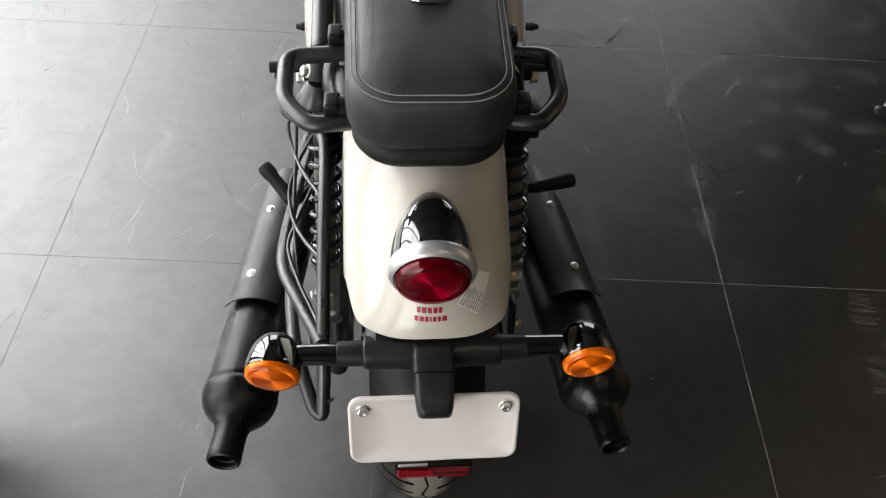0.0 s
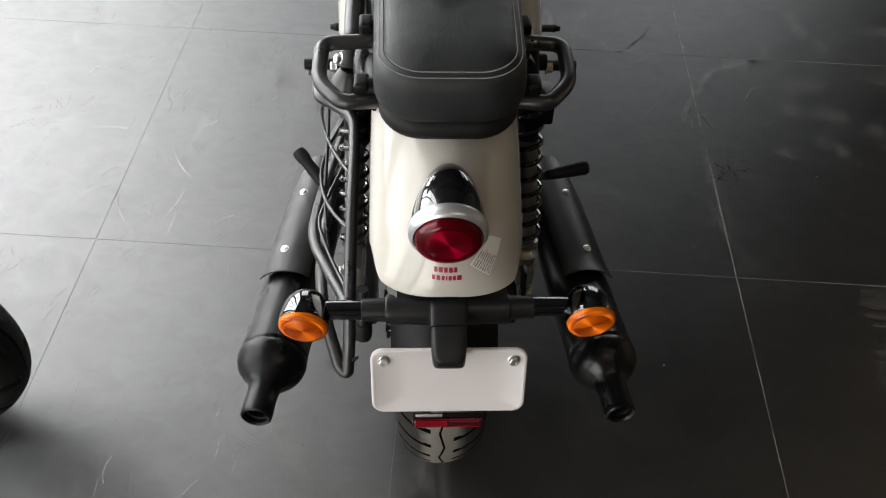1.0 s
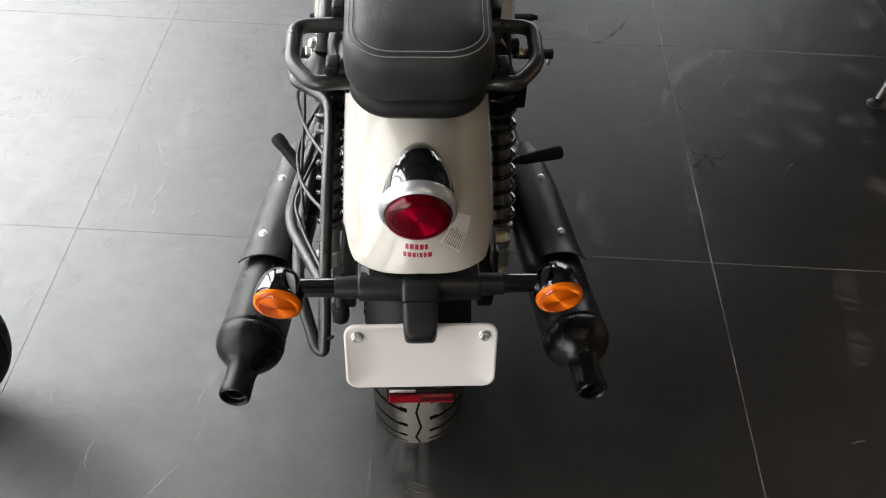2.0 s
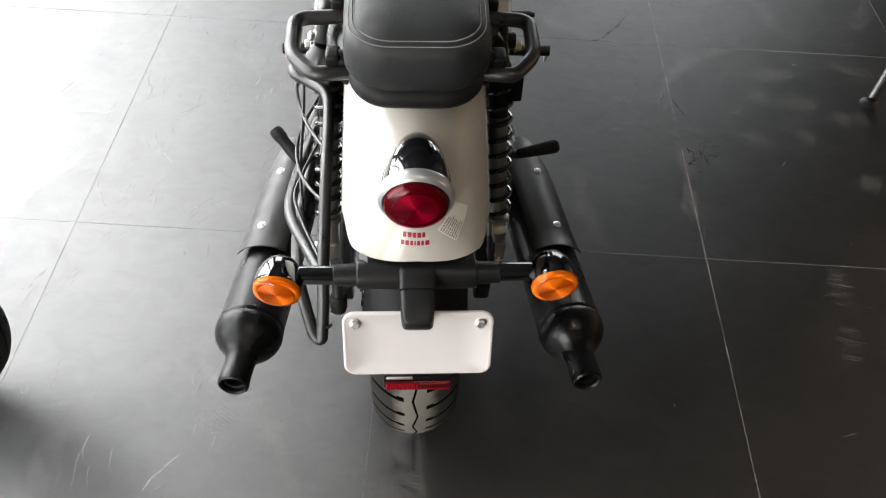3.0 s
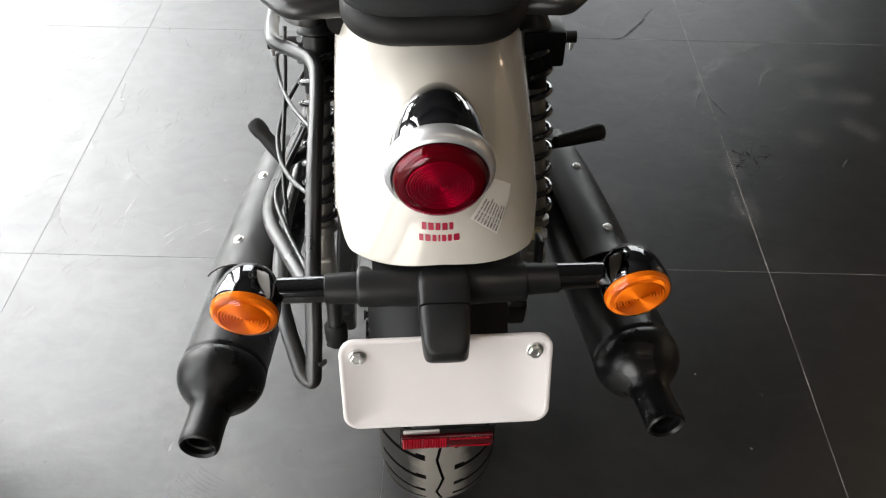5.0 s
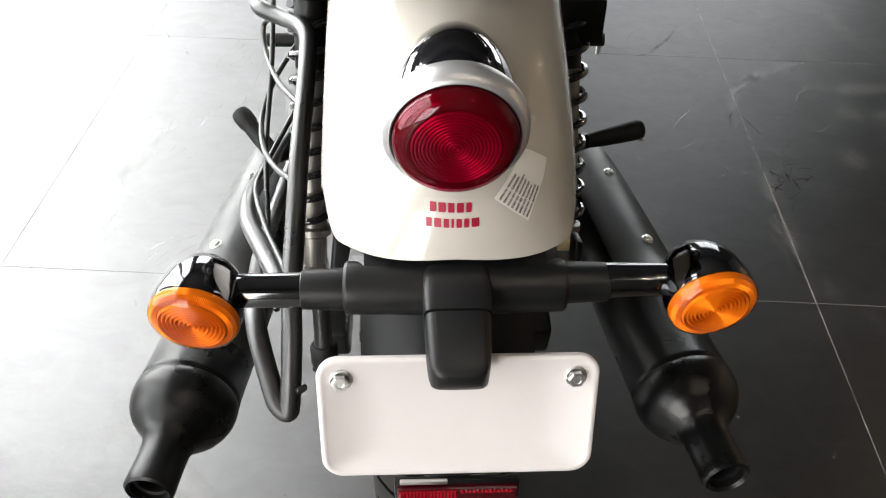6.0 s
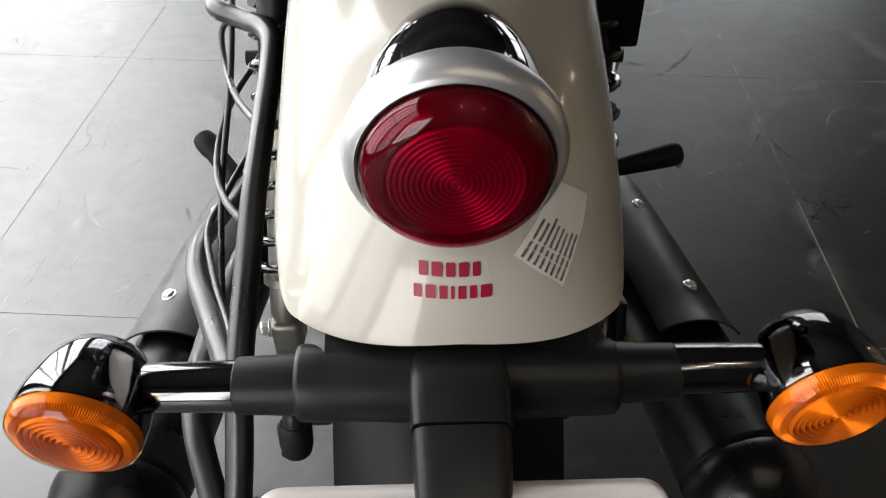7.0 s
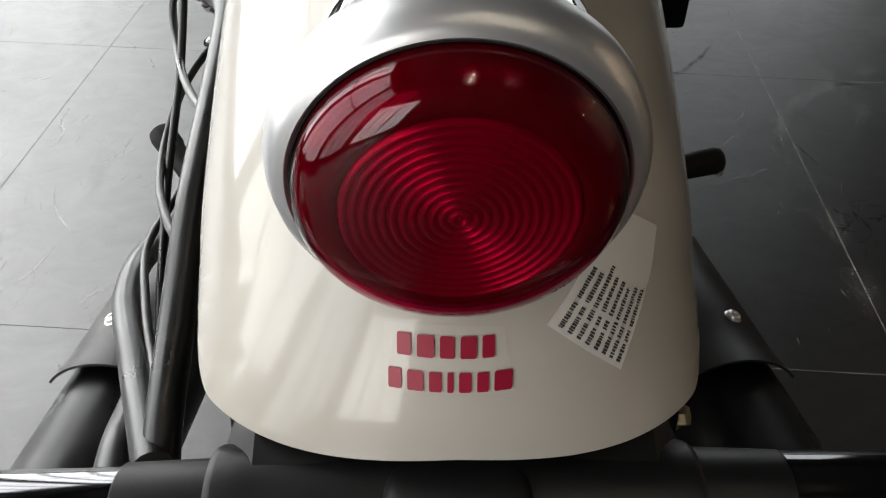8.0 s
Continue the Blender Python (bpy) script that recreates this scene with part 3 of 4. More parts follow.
tongue("upper_cover", [(0.078, 0.696, 0.0210, 0.026), (0.060, 0.7035, 0.0220, 0.034), (0.045, 0.7085, 0.0225, 0.036), (0.036, 0.7085, 0.0225, 0.036), (0.0215, 0.7045, 0.0220, 0.036)], carrier, "matt black upper cover")
tongue("lower_cover", [(0.0205, 0.7036, 0.0217, 0.036), (0.010, 0.7010, 0.0212, 0.036), (0.000, 0.6980, 0.0205, 0.035), (-0.0080, 0.6950, 0.0196, 0.032), (-0.0130, 0.6925, 0.0184, 0.027), (-0.0165, 0.6900, 0.0164, 0.020), (-0.0185, 0.6878, 0.0130, 0.012), (-0.0192, 0.6860, 0.0080, 0.006)], carrier, "smooth black lower cover", 0.34)


def build_signal(s):
    c = Vector((s * 0.172 - 0.001, 0.038, 0.685 + s * 0.004))
    n = Vector((s * 0.071, -0.997, -0.017)).normalized()
    profile = [(0.0296, 0.0), (0.0302, -0.003), (0.0298, -0.010), (0.0280, -0.021), (0.0245, -0.031), (0.0190, -0.039), (0.0110, -0.0445), (0.0, -0.0465)]
    signal = part("turn_signal", turned(profile, c, n, 48), DARK_CHROME, bike, "black chromed bullet turn signal", angle=50)
    part("lens", turned([(0.0300, 0.0), (0.0298, 0.0045), (0.0285, 0.0075), (0.0240, 0.0105), (0.0150, 0.0134), (0.0, 0.0144)], c, n, 56), AMBER_LENS, signal, "ribbed amber lens")
    rings = [(0.0228, 0.0080)]
    for k in range(8):
        r = 0.0226 - k * 0.0027
        rings += [(r, 0.0074), (r - 0.0004, 0.0094), (r - 0.00115, 0.0102), (r - 0.0019, 0.0094), (r - 0.0023, 0.0074)]
    rings.append((0.0, 0.0090))
    part("optic", turned(rings, c, n, 56), AMBER_BOWL, signal, "amber optic with concentric rings", angle=60)
    # fine radial ribs round the edge of the lens
    bm = bmesh.new()
    m = axis_matrix(c, n)
    count = 150
    for j in range(count):
        pts = []
        for r, h in ((0.0294, 0.0010), (0.0286, 0.0058), (0.0264, 0.0084), (0.0229, 0.0088)):
            pts.append([m @ Vector((r * math.cos(2 * math.pi * q / count), r * math.sin(2 * math.pi * q / count), h - d)) for q, d in ((j, 0.0007), (j + 0.5, 0.0), (j + 1.0, 0.0007))])
        loft(bm, pts)
    part("lens_ribs", bm, AMBER_BOWL, signal, "fine amber ribs round the lens edge", angle=10)
    part("stalk", turned([(0.0, 0.0), (0.0108, 0.0), (0.0114, 0.004), (0.0118, 0.010), (0.0124, 0.049), (0.0, 0.049)], (s * 0.152, 0.058, 0.685 + s * 0.003), (-s, 0, 0), 32), DARK_CHROME, signal, "black chromed stalk")
    part("sleeve", turned([(0.0, 0.0), (0.0128, 0.0), (0.0136, 0.0008), (0.0147, 0.028), (0.0148, 0.032), (0.0, 0.032)], (s * 0.1046, 0.058, 0.6842 + s * 0.002), (-s, 0, 0), 32), BLACK_PLASTIC, signal, "matt black rubber sleeve")


for s in SIDES:
    build_signal(s)


def rounded_outline(w, h, r, steps=8):
    out = []
    for cx, cy, a0 in ((w - r, h - r, 0), (-w + r, h - r, 90), (-w + r, -h + r, 180), (w - r, -h + r, 270)):
        for i in range(steps + 1):
            a = radians(a0 + 90 * i / steps)
            out.append((cx + r * math.cos(a), cy + r * math.sin(a)))
    return out


def build_plate():
    lean = math.atan2(0.037, 0.088)
    m = Matrix.Translation((0.001, -0.0075, 0.6225)) @ pose(0, 0, 0, 90 - math.degrees(lean), 0, 0)
    bm = bmesh.new()
    rows = []
    for w, h, r, z in ((0.090, 0.0440, 0.012, -0.0035), (0.0945, 0.0480, 0.0145, -0.0035), (0.0950, 0.0485, 0.015, 0.0), (0.0943, 0.0478, 0.0143, 0.0010), (0.0922, 0.0457, 0.0125, 0.0015), (0.0905, 0.0440, 0.0110, 0.0009), (0.0895, 0.0430, 0.0100, 0.0002), (0.050, 0.020, 0.006, 0.0002)):
        rows.append([m @ Vector((x, y, z)) for x, y in rounded_outline(w, h, r)])
    loft(bm, rows, True, True)
    plate = part("number_plate", bm, PLATE_WHITE, bike, "blank white plastic number plate with raised rim", angle=55)
    out = m.to_3x3() @ Vector((0, 0, 1))
    for s in SIDES:
        hex_bolt(plate, m @ Vector((s * 0.0785, 0.0320, 0.0004)), out, 0.0060, 0.0065, STEEL, "bolt", "bright hexagon bolt")
    # red reflector on its steel holder under the plate
    mr = Matrix.Translation((0.001, -0.034, 0.562)) @ pose(0, 0, 0, 90 - math.degrees(lean) * 0.6, 0, 0)
    holder = part("reflector_holder", boxed((0.090, 0.021, 0.004), mr @ Matrix.Translation((0, 0.002, -0.004)), 0.0015), BLACK_IRON, bike, "thin black reflector holder")
    part("clip", boxed((0.034, 0.0035, 0.003), mr @ Matrix.Translation((-0.024, 0.0125, -0.0005)), 0.001), STEEL, holder, "small bright steel clip")
    # dark body and brighter left ribs put the uneven light into the colour
    reflector = part("reflector", boxed((0.086, 0.0150, 0.005), mr, 0.0012), RED_UNLIT, holder, "red reflector body, painted dark as its unlit half", angle=25)
    bm = bmesh.new()
    for k in range(17):
        block(bm, (0.0020, 0.0125, 0.0020), mr @ Matrix.Translation((-0.0405 + k * 0.00245, 0, 0.0026)) @ pose(0, 0, 0, 0, 45, 0), 0.0)
    part("ribs", bm, RED_REFLECT, reflector, "vertical red ribs, coloured brighter as the lit half", angle=10)
    bm = bmesh.new()
    for k in range(13):
        block(bm, (0.0022, 0.0022, 0.0014), mr @ Matrix.Translation((0.0035 + k * 0.0029, 0.0050, 0.0026)) @ pose(0, 0, 0, 0, 0, 45), 0.0)
    block(bm, (0.0380, 0.0016, 0.0010), mr @ Matrix.Translation((0.0215, -0.0055, 0.0026)), 0.0)
    part("ribs", bm, RED_REFLECT, reflector, "small red facets", angle=10)
    part("bracket", boxed((0.040, 0.050, 0.003), Matrix.Translation((0.001, -0.006, 0.585)) @ pose(0, 0, 0, 90 - math.degrees(lean) * 0.8, 0, 0), 0.001), BLACK_IRON, holder, "black metal bracket")


build_plate()


# seat
def seat_outline(w, y0, y1, r, steps=8):
    """Plan of the seat: round at the rear, straight sides widening forward."""
    out = []
    for k in range(steps + 1):
        a = radians(180 + 90 * k / steps)
        out.append((-w + r + r * math.cos(a), y0 + r + r * math.sin(a)))
    for k in range(steps + 1):
        a = radians(270 + 90 * k / steps)
        out.append((w - r + r * math.cos(a), y0 + r + r * math.sin(a)))
    for t in np.linspace(0.1, 1.0, 12):
        out.append((w + 0.012 * t, y0 + r + (y1 - y0 - r) * t))
    for t in np.linspace(1.0, 0.1, 12):
        out.append((-w - 0.012 * t, y0 + r + (y1 - y0 - r) * t))
    return out


SEAT_Y1 = 0.66


def build_seat():
    bm = bmesh.new()
    rows = []
    for w, y0, r, z in ((0.070, 0.180, 0.045, 0.878), (0.0815, 0.173, 0.050, 0.881), (0.0850, 0.1685, 0.052, 0.890), (0.0855, 0.1675, 0.052, 0.906), (0.0845, 0.1680, 0.052, 0.922),
                        (0.0820, 0.1690, 0.050, 0.934), (0.0772, 0.1738, 0.047, 0.9412), (0.0728, 0.1780, 0.044, 0.9435), (0.0718, 0.1795, 0.043, 0.9425),
                        (0.0706, 0.1812, 0.042, 0.9442), (0.0655, 0.1875, 0.038, 0.9475), (0.0560, 0.2000, 0.030, 0.9510), (0.0350, 0.2250, 0.020, 0.9540), (0.0120, 0.2600, 0.006, 0.9550)):
        rows.append([(x, y, z) for x, y in seat_outline(w, y0, SEAT_Y1, r)])
    loft(bm, rows, True, True)
    seat = part("pillion_seat", bm, LEATHER, bike, "black grained leatherette pillion seat", angle=60)
    # base lip
    bm = bmesh.new()
    rows = []
    for w, y0, r, z in ((0.066, 0.188, 0.042, 0.880), (0.074, 0.182, 0.046, 0.876), (0.0790, 0.1765, 0.050, 0.871), (0.0815, 0.1735, 0.052, 0.864), (0.0815, 0.1745, 0.052, 0.857), (0.0790, 0.1790, 0.050, 0.850), (0.070, 0.192, 0.044, 0.845)):
        rows.append([(x, y, z) for x, y in seat_outline(w, y0, SEAT_Y1, r)])
    loft(bm, rows, True, True)
    part("seat_base", bm, BLACK_RUBBER, seat, "smooth black seat base lip", angle=60)

    # two rows of stitches
    def stitches(name, w, y0, r, z):
        line = [Vector((x, y, z)) for x, y in seat_outline(w, y0, SEAT_Y1, r, 16)]
        line = line[-8:] + line[:-16]
        total = [0.0]
        for a, b in zip(line, line[1:]):
            total.append(total[-1] + (b - a).length)
        bm = bmesh.new()
        pitch, s = 0.0040, 0.0

        def along(q):
            for i in range(len(total) - 1):
                if total[i + 1] >= q:
                    return line[i].lerp(line[i + 1], (q - total[i]) / max(1e-9, total[i + 1] - total[i]))
            return line[-1]
        while s + pitch < total[-1]:
            a, b = along(s), along(s + pitch * 0.72)
            sweep(bm, [a + Vector((0, 0, -0.0004)), a.lerp(b, 0.5) + Vector((0, 0, 0.0005)), b + Vector((0, 0, -0.0004))], 0.00042, 5)
            s += pitch
        tagged(part(name, bm, THREAD, seat, "pale grey thread stitching"), kind="stuff")
    stitches("stitching", 0.0714, 0.1790, 0.0425, 0.9445)
    stitches("stitching", 0.0775, 0.1733, 0.0470, 0.9412)
    # small chromed grip on the cushion
    bm = bmesh.new()
    sweep(bm, rounded_path([(-0.018, 0.322, 0.952), (-0.016, 0.306, 0.959), (0.016, 0.306, 0.959), (0.018, 0.322, 0.952)], 0.012), 0.0042, 12)
    part("grip", bm, CHROME, seat, "small chromed grip")
    part("grip_base", turned([(0.0, 0.0), (0.026, 0.0), (0.026, 0.003), (0.020, 0.006), (0.0, 0.0065)], (0, 0.326, 0.951), (0, 0, 1), 32), BLACK_GLOSS, seat, "gloss black grip base")


build_seat()


# grab rails
def build_rail(s):
    pts = [(s * 0.080, 0.254, 0.844), (s * 0.104, 0.248, 0.846), (s * 0.128, 0.246, 0.846), (s * 0.158, 0.284, 0.846), (s * 0.160, 0.364, 0.844), (s * 0.104, 0.368, 0.844), (s * 0.080, 0.376, 0.844)]
    pts = [(x - (0.006 if s > 0 and abs(x) > 0.12 else 0.0), y, z) for x, y, z in pts]
    rail = part("grab_rail", bar(pts, 0.0098, 18, 0.020, 8), BLACK_SATIN, bike, "satin black tubular grab rail")
    for y, z in ((0.262, 0.860), (0.384, 0.858)):
        bm = bmesh.new()
        block(bm, (0.018, 0.026, 0.030), pose(s * 0.103, y, z - 0.006), 0.005, 3)
        lathe(bm, [(0, 0), (0.0125, 0), (0.0125, 0.022), (0, 0.024)], axis_matrix((s * 0.088, y, z - 0.004), (s, 0, 0)), 20)
        part("rail_clamp", bm, BLACK_IRON, rail, "black metal rail clamp")


for s in SIDES:
    build_rail(s)


# tubular side guard on the bike's left, with thin wire lattice
def build_guard():
    tube = [(-0.196, 0.580, 0.672), (-0.196, 0.490, 0.676), (-0.189, 0.446, 0.684), (-0.165, 0.432, 0.682), (-0.131, 0.394, 0.690), (-0.1285, 0.345, 0.680), (-0.129, 0.240, 0.654), (-0.130, 0.125, 0.602), (-0.131, 0.090, 0.560),
            (-0.135, 0.058, 0.520), (-0.146, 0.066, 0.524), (-0.163, 0.112, 0.562), (-0.174, 0.155, 0.552), (-0.190, 0.250, 0.505), (-0.200, 0.374, 0.450), (-0.190, 0.560, 0.420)]
    guard = part("side_guard", bar(tube, 0.0088, 16, 0.022, 6), BLACK_SATIN, bike, "satin black tubular side guard")
    brace = [(-0.131, 0.116, 0.603), (-0.190, 0.245, 0.567), (-0.199, 0.290, 0.555), (-0.203, 0.390, 0.507), (-0.190, 0.620, 0.430)]
    part("brace", bar(brace, 0.0086, 16, 0.04, 8), BLACK_SATIN, guard, "satin black tubular brace")
    # wires weave from the inner bar to the outer one
    wires = [
        [(-0.133, 0.395, 0.690), (-0.170, 0.430, 0.680), (-0.186, 0.445, 0.665), (-0.184, 0.425, 0.645), (-0.165, 0.370, 0.645), (-0.132, 0.300, 0.662)],
        [(-0.150, 0.440, 0.650), (-0.176, 0.400, 0.625), (-0.188, 0.370, 0.600), (-0.180, 0.320, 0.600), (-0.160, 0.270, 0.615), (-0.134, 0.220, 0.640)],
        [(-0.155, 0.380, 0.600), (-0.180, 0.330, 0.575), (-0.188, 0.290, 0.570), (-0.170, 0.230, 0.580), (-0.150, 0.180, 0.590), (-0.134, 0.140, 0.605)],
        [(-0.172, 0.455, 0.700), (-0.176, 0.400, 0.640), (-0.180, 0.330, 0.590), (-0.170, 0.240, 0.560), (-0.150, 0.140, 0.560)],
    ]
    for w in wires:
        bm = bmesh.new()
        sweep(bm, spline(w, 36), 0.0028, 10)
        part("wire", bm, BLACK_SATIN, guard, "thin black guard wire")
    part("tab", boxed((0.010, 0.004, 0.012), pose(-0.124, 0.070, 0.540, 20, 0, 35), 0.0015), BLACK_SATIN, guard, "small welded tab")
    part("foot_stay", turned([(0.0, 0.0), (0.0085, 0.0), (0.0125, 0.003), (0.0145, 0.012), (0.0148, 0.032), (0.0120, 0.036), (0.0, 0.036)], (-0.126, 0.1865, 0.400), (0, 0.25, 1), 24), BLACK_RUBBER, guard, "black rubber stay end")
    part("stay", bar([(-0.126, 0.194, 0.430), (-0.124, 0.215, 0.500)], 0.0098, 16), BLACK_SATIN, guard, "satin black stay tube")
    hex_bolt(guard, (-0.136, 0.1835, 0.404), (-0.2, -1, 0.2), 0.0032, 0.002, BLACK_IRON)


build_guard()


# exhausts
def build_exhaust(s):
    tip = Vector((s * 0.275 - 0.005, 0.0454, 0.4096))
    front = tip + Vector((-s * 0.1024, 1, -0.1255)) * 0.575
    d = (front - tip).normalized()
    prof = [(0.0, 0.060), (0.0128, 0.060), (0.0128, 0.012), (0.0138, 0.009), (0.0172, 0.008), (0.0180, 0.002), (0.0208, -0.001), (0.0232, 0.001), (0.0240, 0.005), (0.0236, 0.012), (0.0230, 0.034), (0.0237, 0.047), (0.0260, 0.0555), (0.0310, 0.0622), (0.0388, 0.0685), (0.0458, 0.0760), (0.0510, 0.0850),
            (0.0539, 0.0945), (0.0547, 0.102), (0.0541, 0.110), (0.0526, 0.1120), (0.0526, 0.1135), (0.0535, 0.1150), (0.0535, 0.119), (0.0528, 0.121), (0.0524, 0.30), (0.0510, 0.54), (0.0420, 0.575), (0.0240, 0.600), (0.0240, 0.62)]
    ex = part("exhaust", turned(prof, tip, d, 56), BLACK_MUFFLER, bike, "matt black peashooter exhaust silencer", angle=35)
    part("header_pipe", bar([tip + d * 0.60, tip + d * 0.70, (s * 0.17, 0.95, 0.30), (s * 0.15, 1.05, 0.32)], 0.022, 18, 0.06), BLACK_MUFFLER, ex, "black exhaust pipe")
    # heat shield: a curved plate over the upper outer side
    out = Vector((s, 0, 0))
    bm = bmesh.new()
    rows = []
    for k in range(23):
        t = k / 22
        h = 0.242 + (0.56 - 0.242) * t
        row = []
        spread = 1.0 if t < 0.6 else 1.0 - 0.75 * ((t - 0.6) / 0.4) ** 1.6
        flare = 0.003 * max(0.0, 1 - k / 2.0)
        for q in range(17):
            a = radians(80 + (-43 + 86 * q / 16) * spread)
            direction = (out - d * out.dot(d)).normalized() * math.cos(a) + Vector((0, 0, 1)) * math.sin(a)
            direction = (direction - d * direction.dot(d)).normalized()
            row.append(tip + d * h + direction * (0.0590 + flare))
        rows.append(row)
    loft(bm, rows)
    thicken(bm, -0.0022)
    shield = part("heat_shield", bm, SHIELD, ex, "satin black curved heat shield", angle=50)
    a = radians(72)
    direction = (out * math.cos(a) + Vector((0, 0, 1)) * math.sin(a))
    direction = (direction - d * direction.dot(d)).normalized()
    for h in (0.298, 0.450):
        o = tip + d * h + direction * 0.0605
        bm = bmesh.new()
        lathe(bm, [(0.0075, -0.001), (0.0075, 0.0008), (0.0060, 0.0012), (0.0056, 0.0038), (0.0040, 0.0048), (0.0026, 0.0048), (0.0024, 0.0030), (0.0, 0.0030)], axis_matrix(o, direction), 24)
        part("screw", bm, STEEL, ex, "bright button head screw")


for s in SIDES:
    build_exhaust(s)


# rear shock absorbers
def build_shock(s):
    low, top = Vector((s * 0.146, 0.312, 0.435)), Vector((s * 0.129, 0.458, 0.765))
    d = (top - low).normalized()
    length = (top - low).length
    body = part("shock_absorber", turned([(0.0, 0.0), (0.013, 0.0), (0.0150, 0.006), (0.0150, 0.035), (0.0200, 0.038), (0.0200, 0.046), (0.0150, 0.048), (0.0150, 0.225), (0.0, 0.227)], low, d, 32), ALLOY, bike, "grey alloy rear shock absorber")
    part("sleeve", turned([(0.0, 0.0), (0.0158, 0.0), (0.0160, 0.004), (0.0160, length * 0.80 - 0.221), (0.0, length * 0.80 - 0.221)], low + d * 0.224, d, 28), BLACK_IRON, body, "black inner sleeve")
    m = axis_matrix(low, d)
    turns, h0, h1 = 9.0, 0.052, length * 0.795
    pts = []
    for k in range(int(turns * 20) + 1):
        a = 2 * math.pi * k / 20
        pts.append(m @ Vector((0.0205 * math.cos(a), 0.0205 * math.sin(a), h0 + (h1 - h0) * (k / (turns * 20)) ** 1.0)))
    bm = bmesh.new()
    sweep(bm, pts, 0.0042, 9)
    part("spring", bm, BLACK_GLOSS, body, "gloss black coil spring")
    part("top_cap", turned([(0.0, 0.0), (0.0225, 0.0), (0.0230, 0.002), (0.0225, 0.004), (0.0200, 0.009), (0.0165, 0.018), (0.0140, 0.030), (0.0135, 0.036), (0.0135, 0.072), (0.0152, 0.074), (0.0152, 0.084), (0.0138, 0.087), (0.0, 0.087)], low + d * (length * 0.815), d, 32), BLACK_IRON, body, "black spring cap")
    eye = boxed((0.030, 0.030, 0.050), Matrix.Translation(low + Vector((0, 0, -0.022))), 0.007, 3)
    part("lower_eye", eye, ALLOY, body, "grey alloy lower eye")
    if s < 0:
        hex_bolt(body, low + Vector((-0.016, -0.004, -0.010)), (-1, -0.2, 0.1), 0.0072, 0.010, STEEL, "nut", "bright mounting nut")
    else:
        part("collar", turned([(0.0, 0.0), (0.0084, 0.0), (0.0090, 0.001), (0.0090, 0.015), (0.0, 0.016)], (0.1335, 0.302, 0.474), (1, 0, 0), 24), ZINC, body, "yellow zinc collar")
        hex_bolt(body, (0.1494, 0.302, 0.474), (1, -0.1, 0.1), 0.0068, 0.008, STEEL, "nut", "bright mounting nut")
        part("upper_bracket", boxed((0.050, 0.056, 0.046), Matrix.Translation((s * 0.145, 0.434, 0.686)) @ pose(0, 0, 0, -8, 0, 0), 0.005), BLACK_IRON, body, "black square upper bracket")


for s in SIDES:
    build_shock(s)


# rear wheel
AXLE = Vector((0, 0.355, 0.325))


def tyre_mesh(radius, half, centre, na=528, nb=170, rim=0.226):
    """A tyre about the x axis: a zigzag groove round the crown and curved grooves that sweep over both shoulders, all cut along the mesh."""
    bm = bmesh.new()
    blocks = na // 12
    pitch = 2 * math.pi * radius / blocks
    grid, cuts = [], []
    for i in range(na):
        row, marks = [], []
        for j in range(nb + 1):
            ang = (-1 + 2 * j / nb) * radians(118)
            over = max(0.0, (abs(ang) - radians(90)) / radians(28))
            x = half * (math.sin(ang) if over == 0 else math.copysign(1 - 0.28 * over, ang))
            r = radius - 0.060 + 0.060 * math.cos(ang) if over == 0 else rim + (radius - 0.060 - rim) * (1 - over)
            ax = abs(x)
            k = (i + (6 if x > 0 else 0)) % 12
            width = 2 if ax < 0.028 else 1
            cut = ax < 0.0017 or (0.0185 < ax < 0.069 and over < 0.2 and k < width)
            # rows lean back over the shoulders; columns near the middle follow the zigzag
            sweep_back = 0.015 * min(1.0, max(0.0, (ax - 0.012) / 0.050)) ** 1.4
            th = (i / 12 * pitch + sweep_back) / radius
            tooth = th * radius / (2 * pitch)
            x += 0.0040 * (2 * abs(2 * (tooth % 1) - 1) - 1) * math.exp(-(x / 0.012) ** 2)
            r -= 0.006 if cut else 0
            row.append(bm.verts.new((centre[0] + x, centre[1] - r * math.cos(th), centre[2] + r * math.sin(th))))
            marks.append(cut)
        grid.append(row), cuts.append(marks)
    for i in range(na):
        k = (i + 1) % na
        for j in range(nb):
            f = bm.faces.new((grid[i][j], grid[i][j + 1], grid[k][j + 1], grid[k][j]))
            if cuts[i][j] or cuts[k][j + 1] or cuts[i][j + 1] or cuts[k][j]:
                f.material_index = 1
    return bm


tyre = part("rear_tyre", tyre_mesh(0.325, 0.074, AXLE), [TREAD, GROOVE], bike, "black rubber tyre with dusty treaded crown", angle=30)


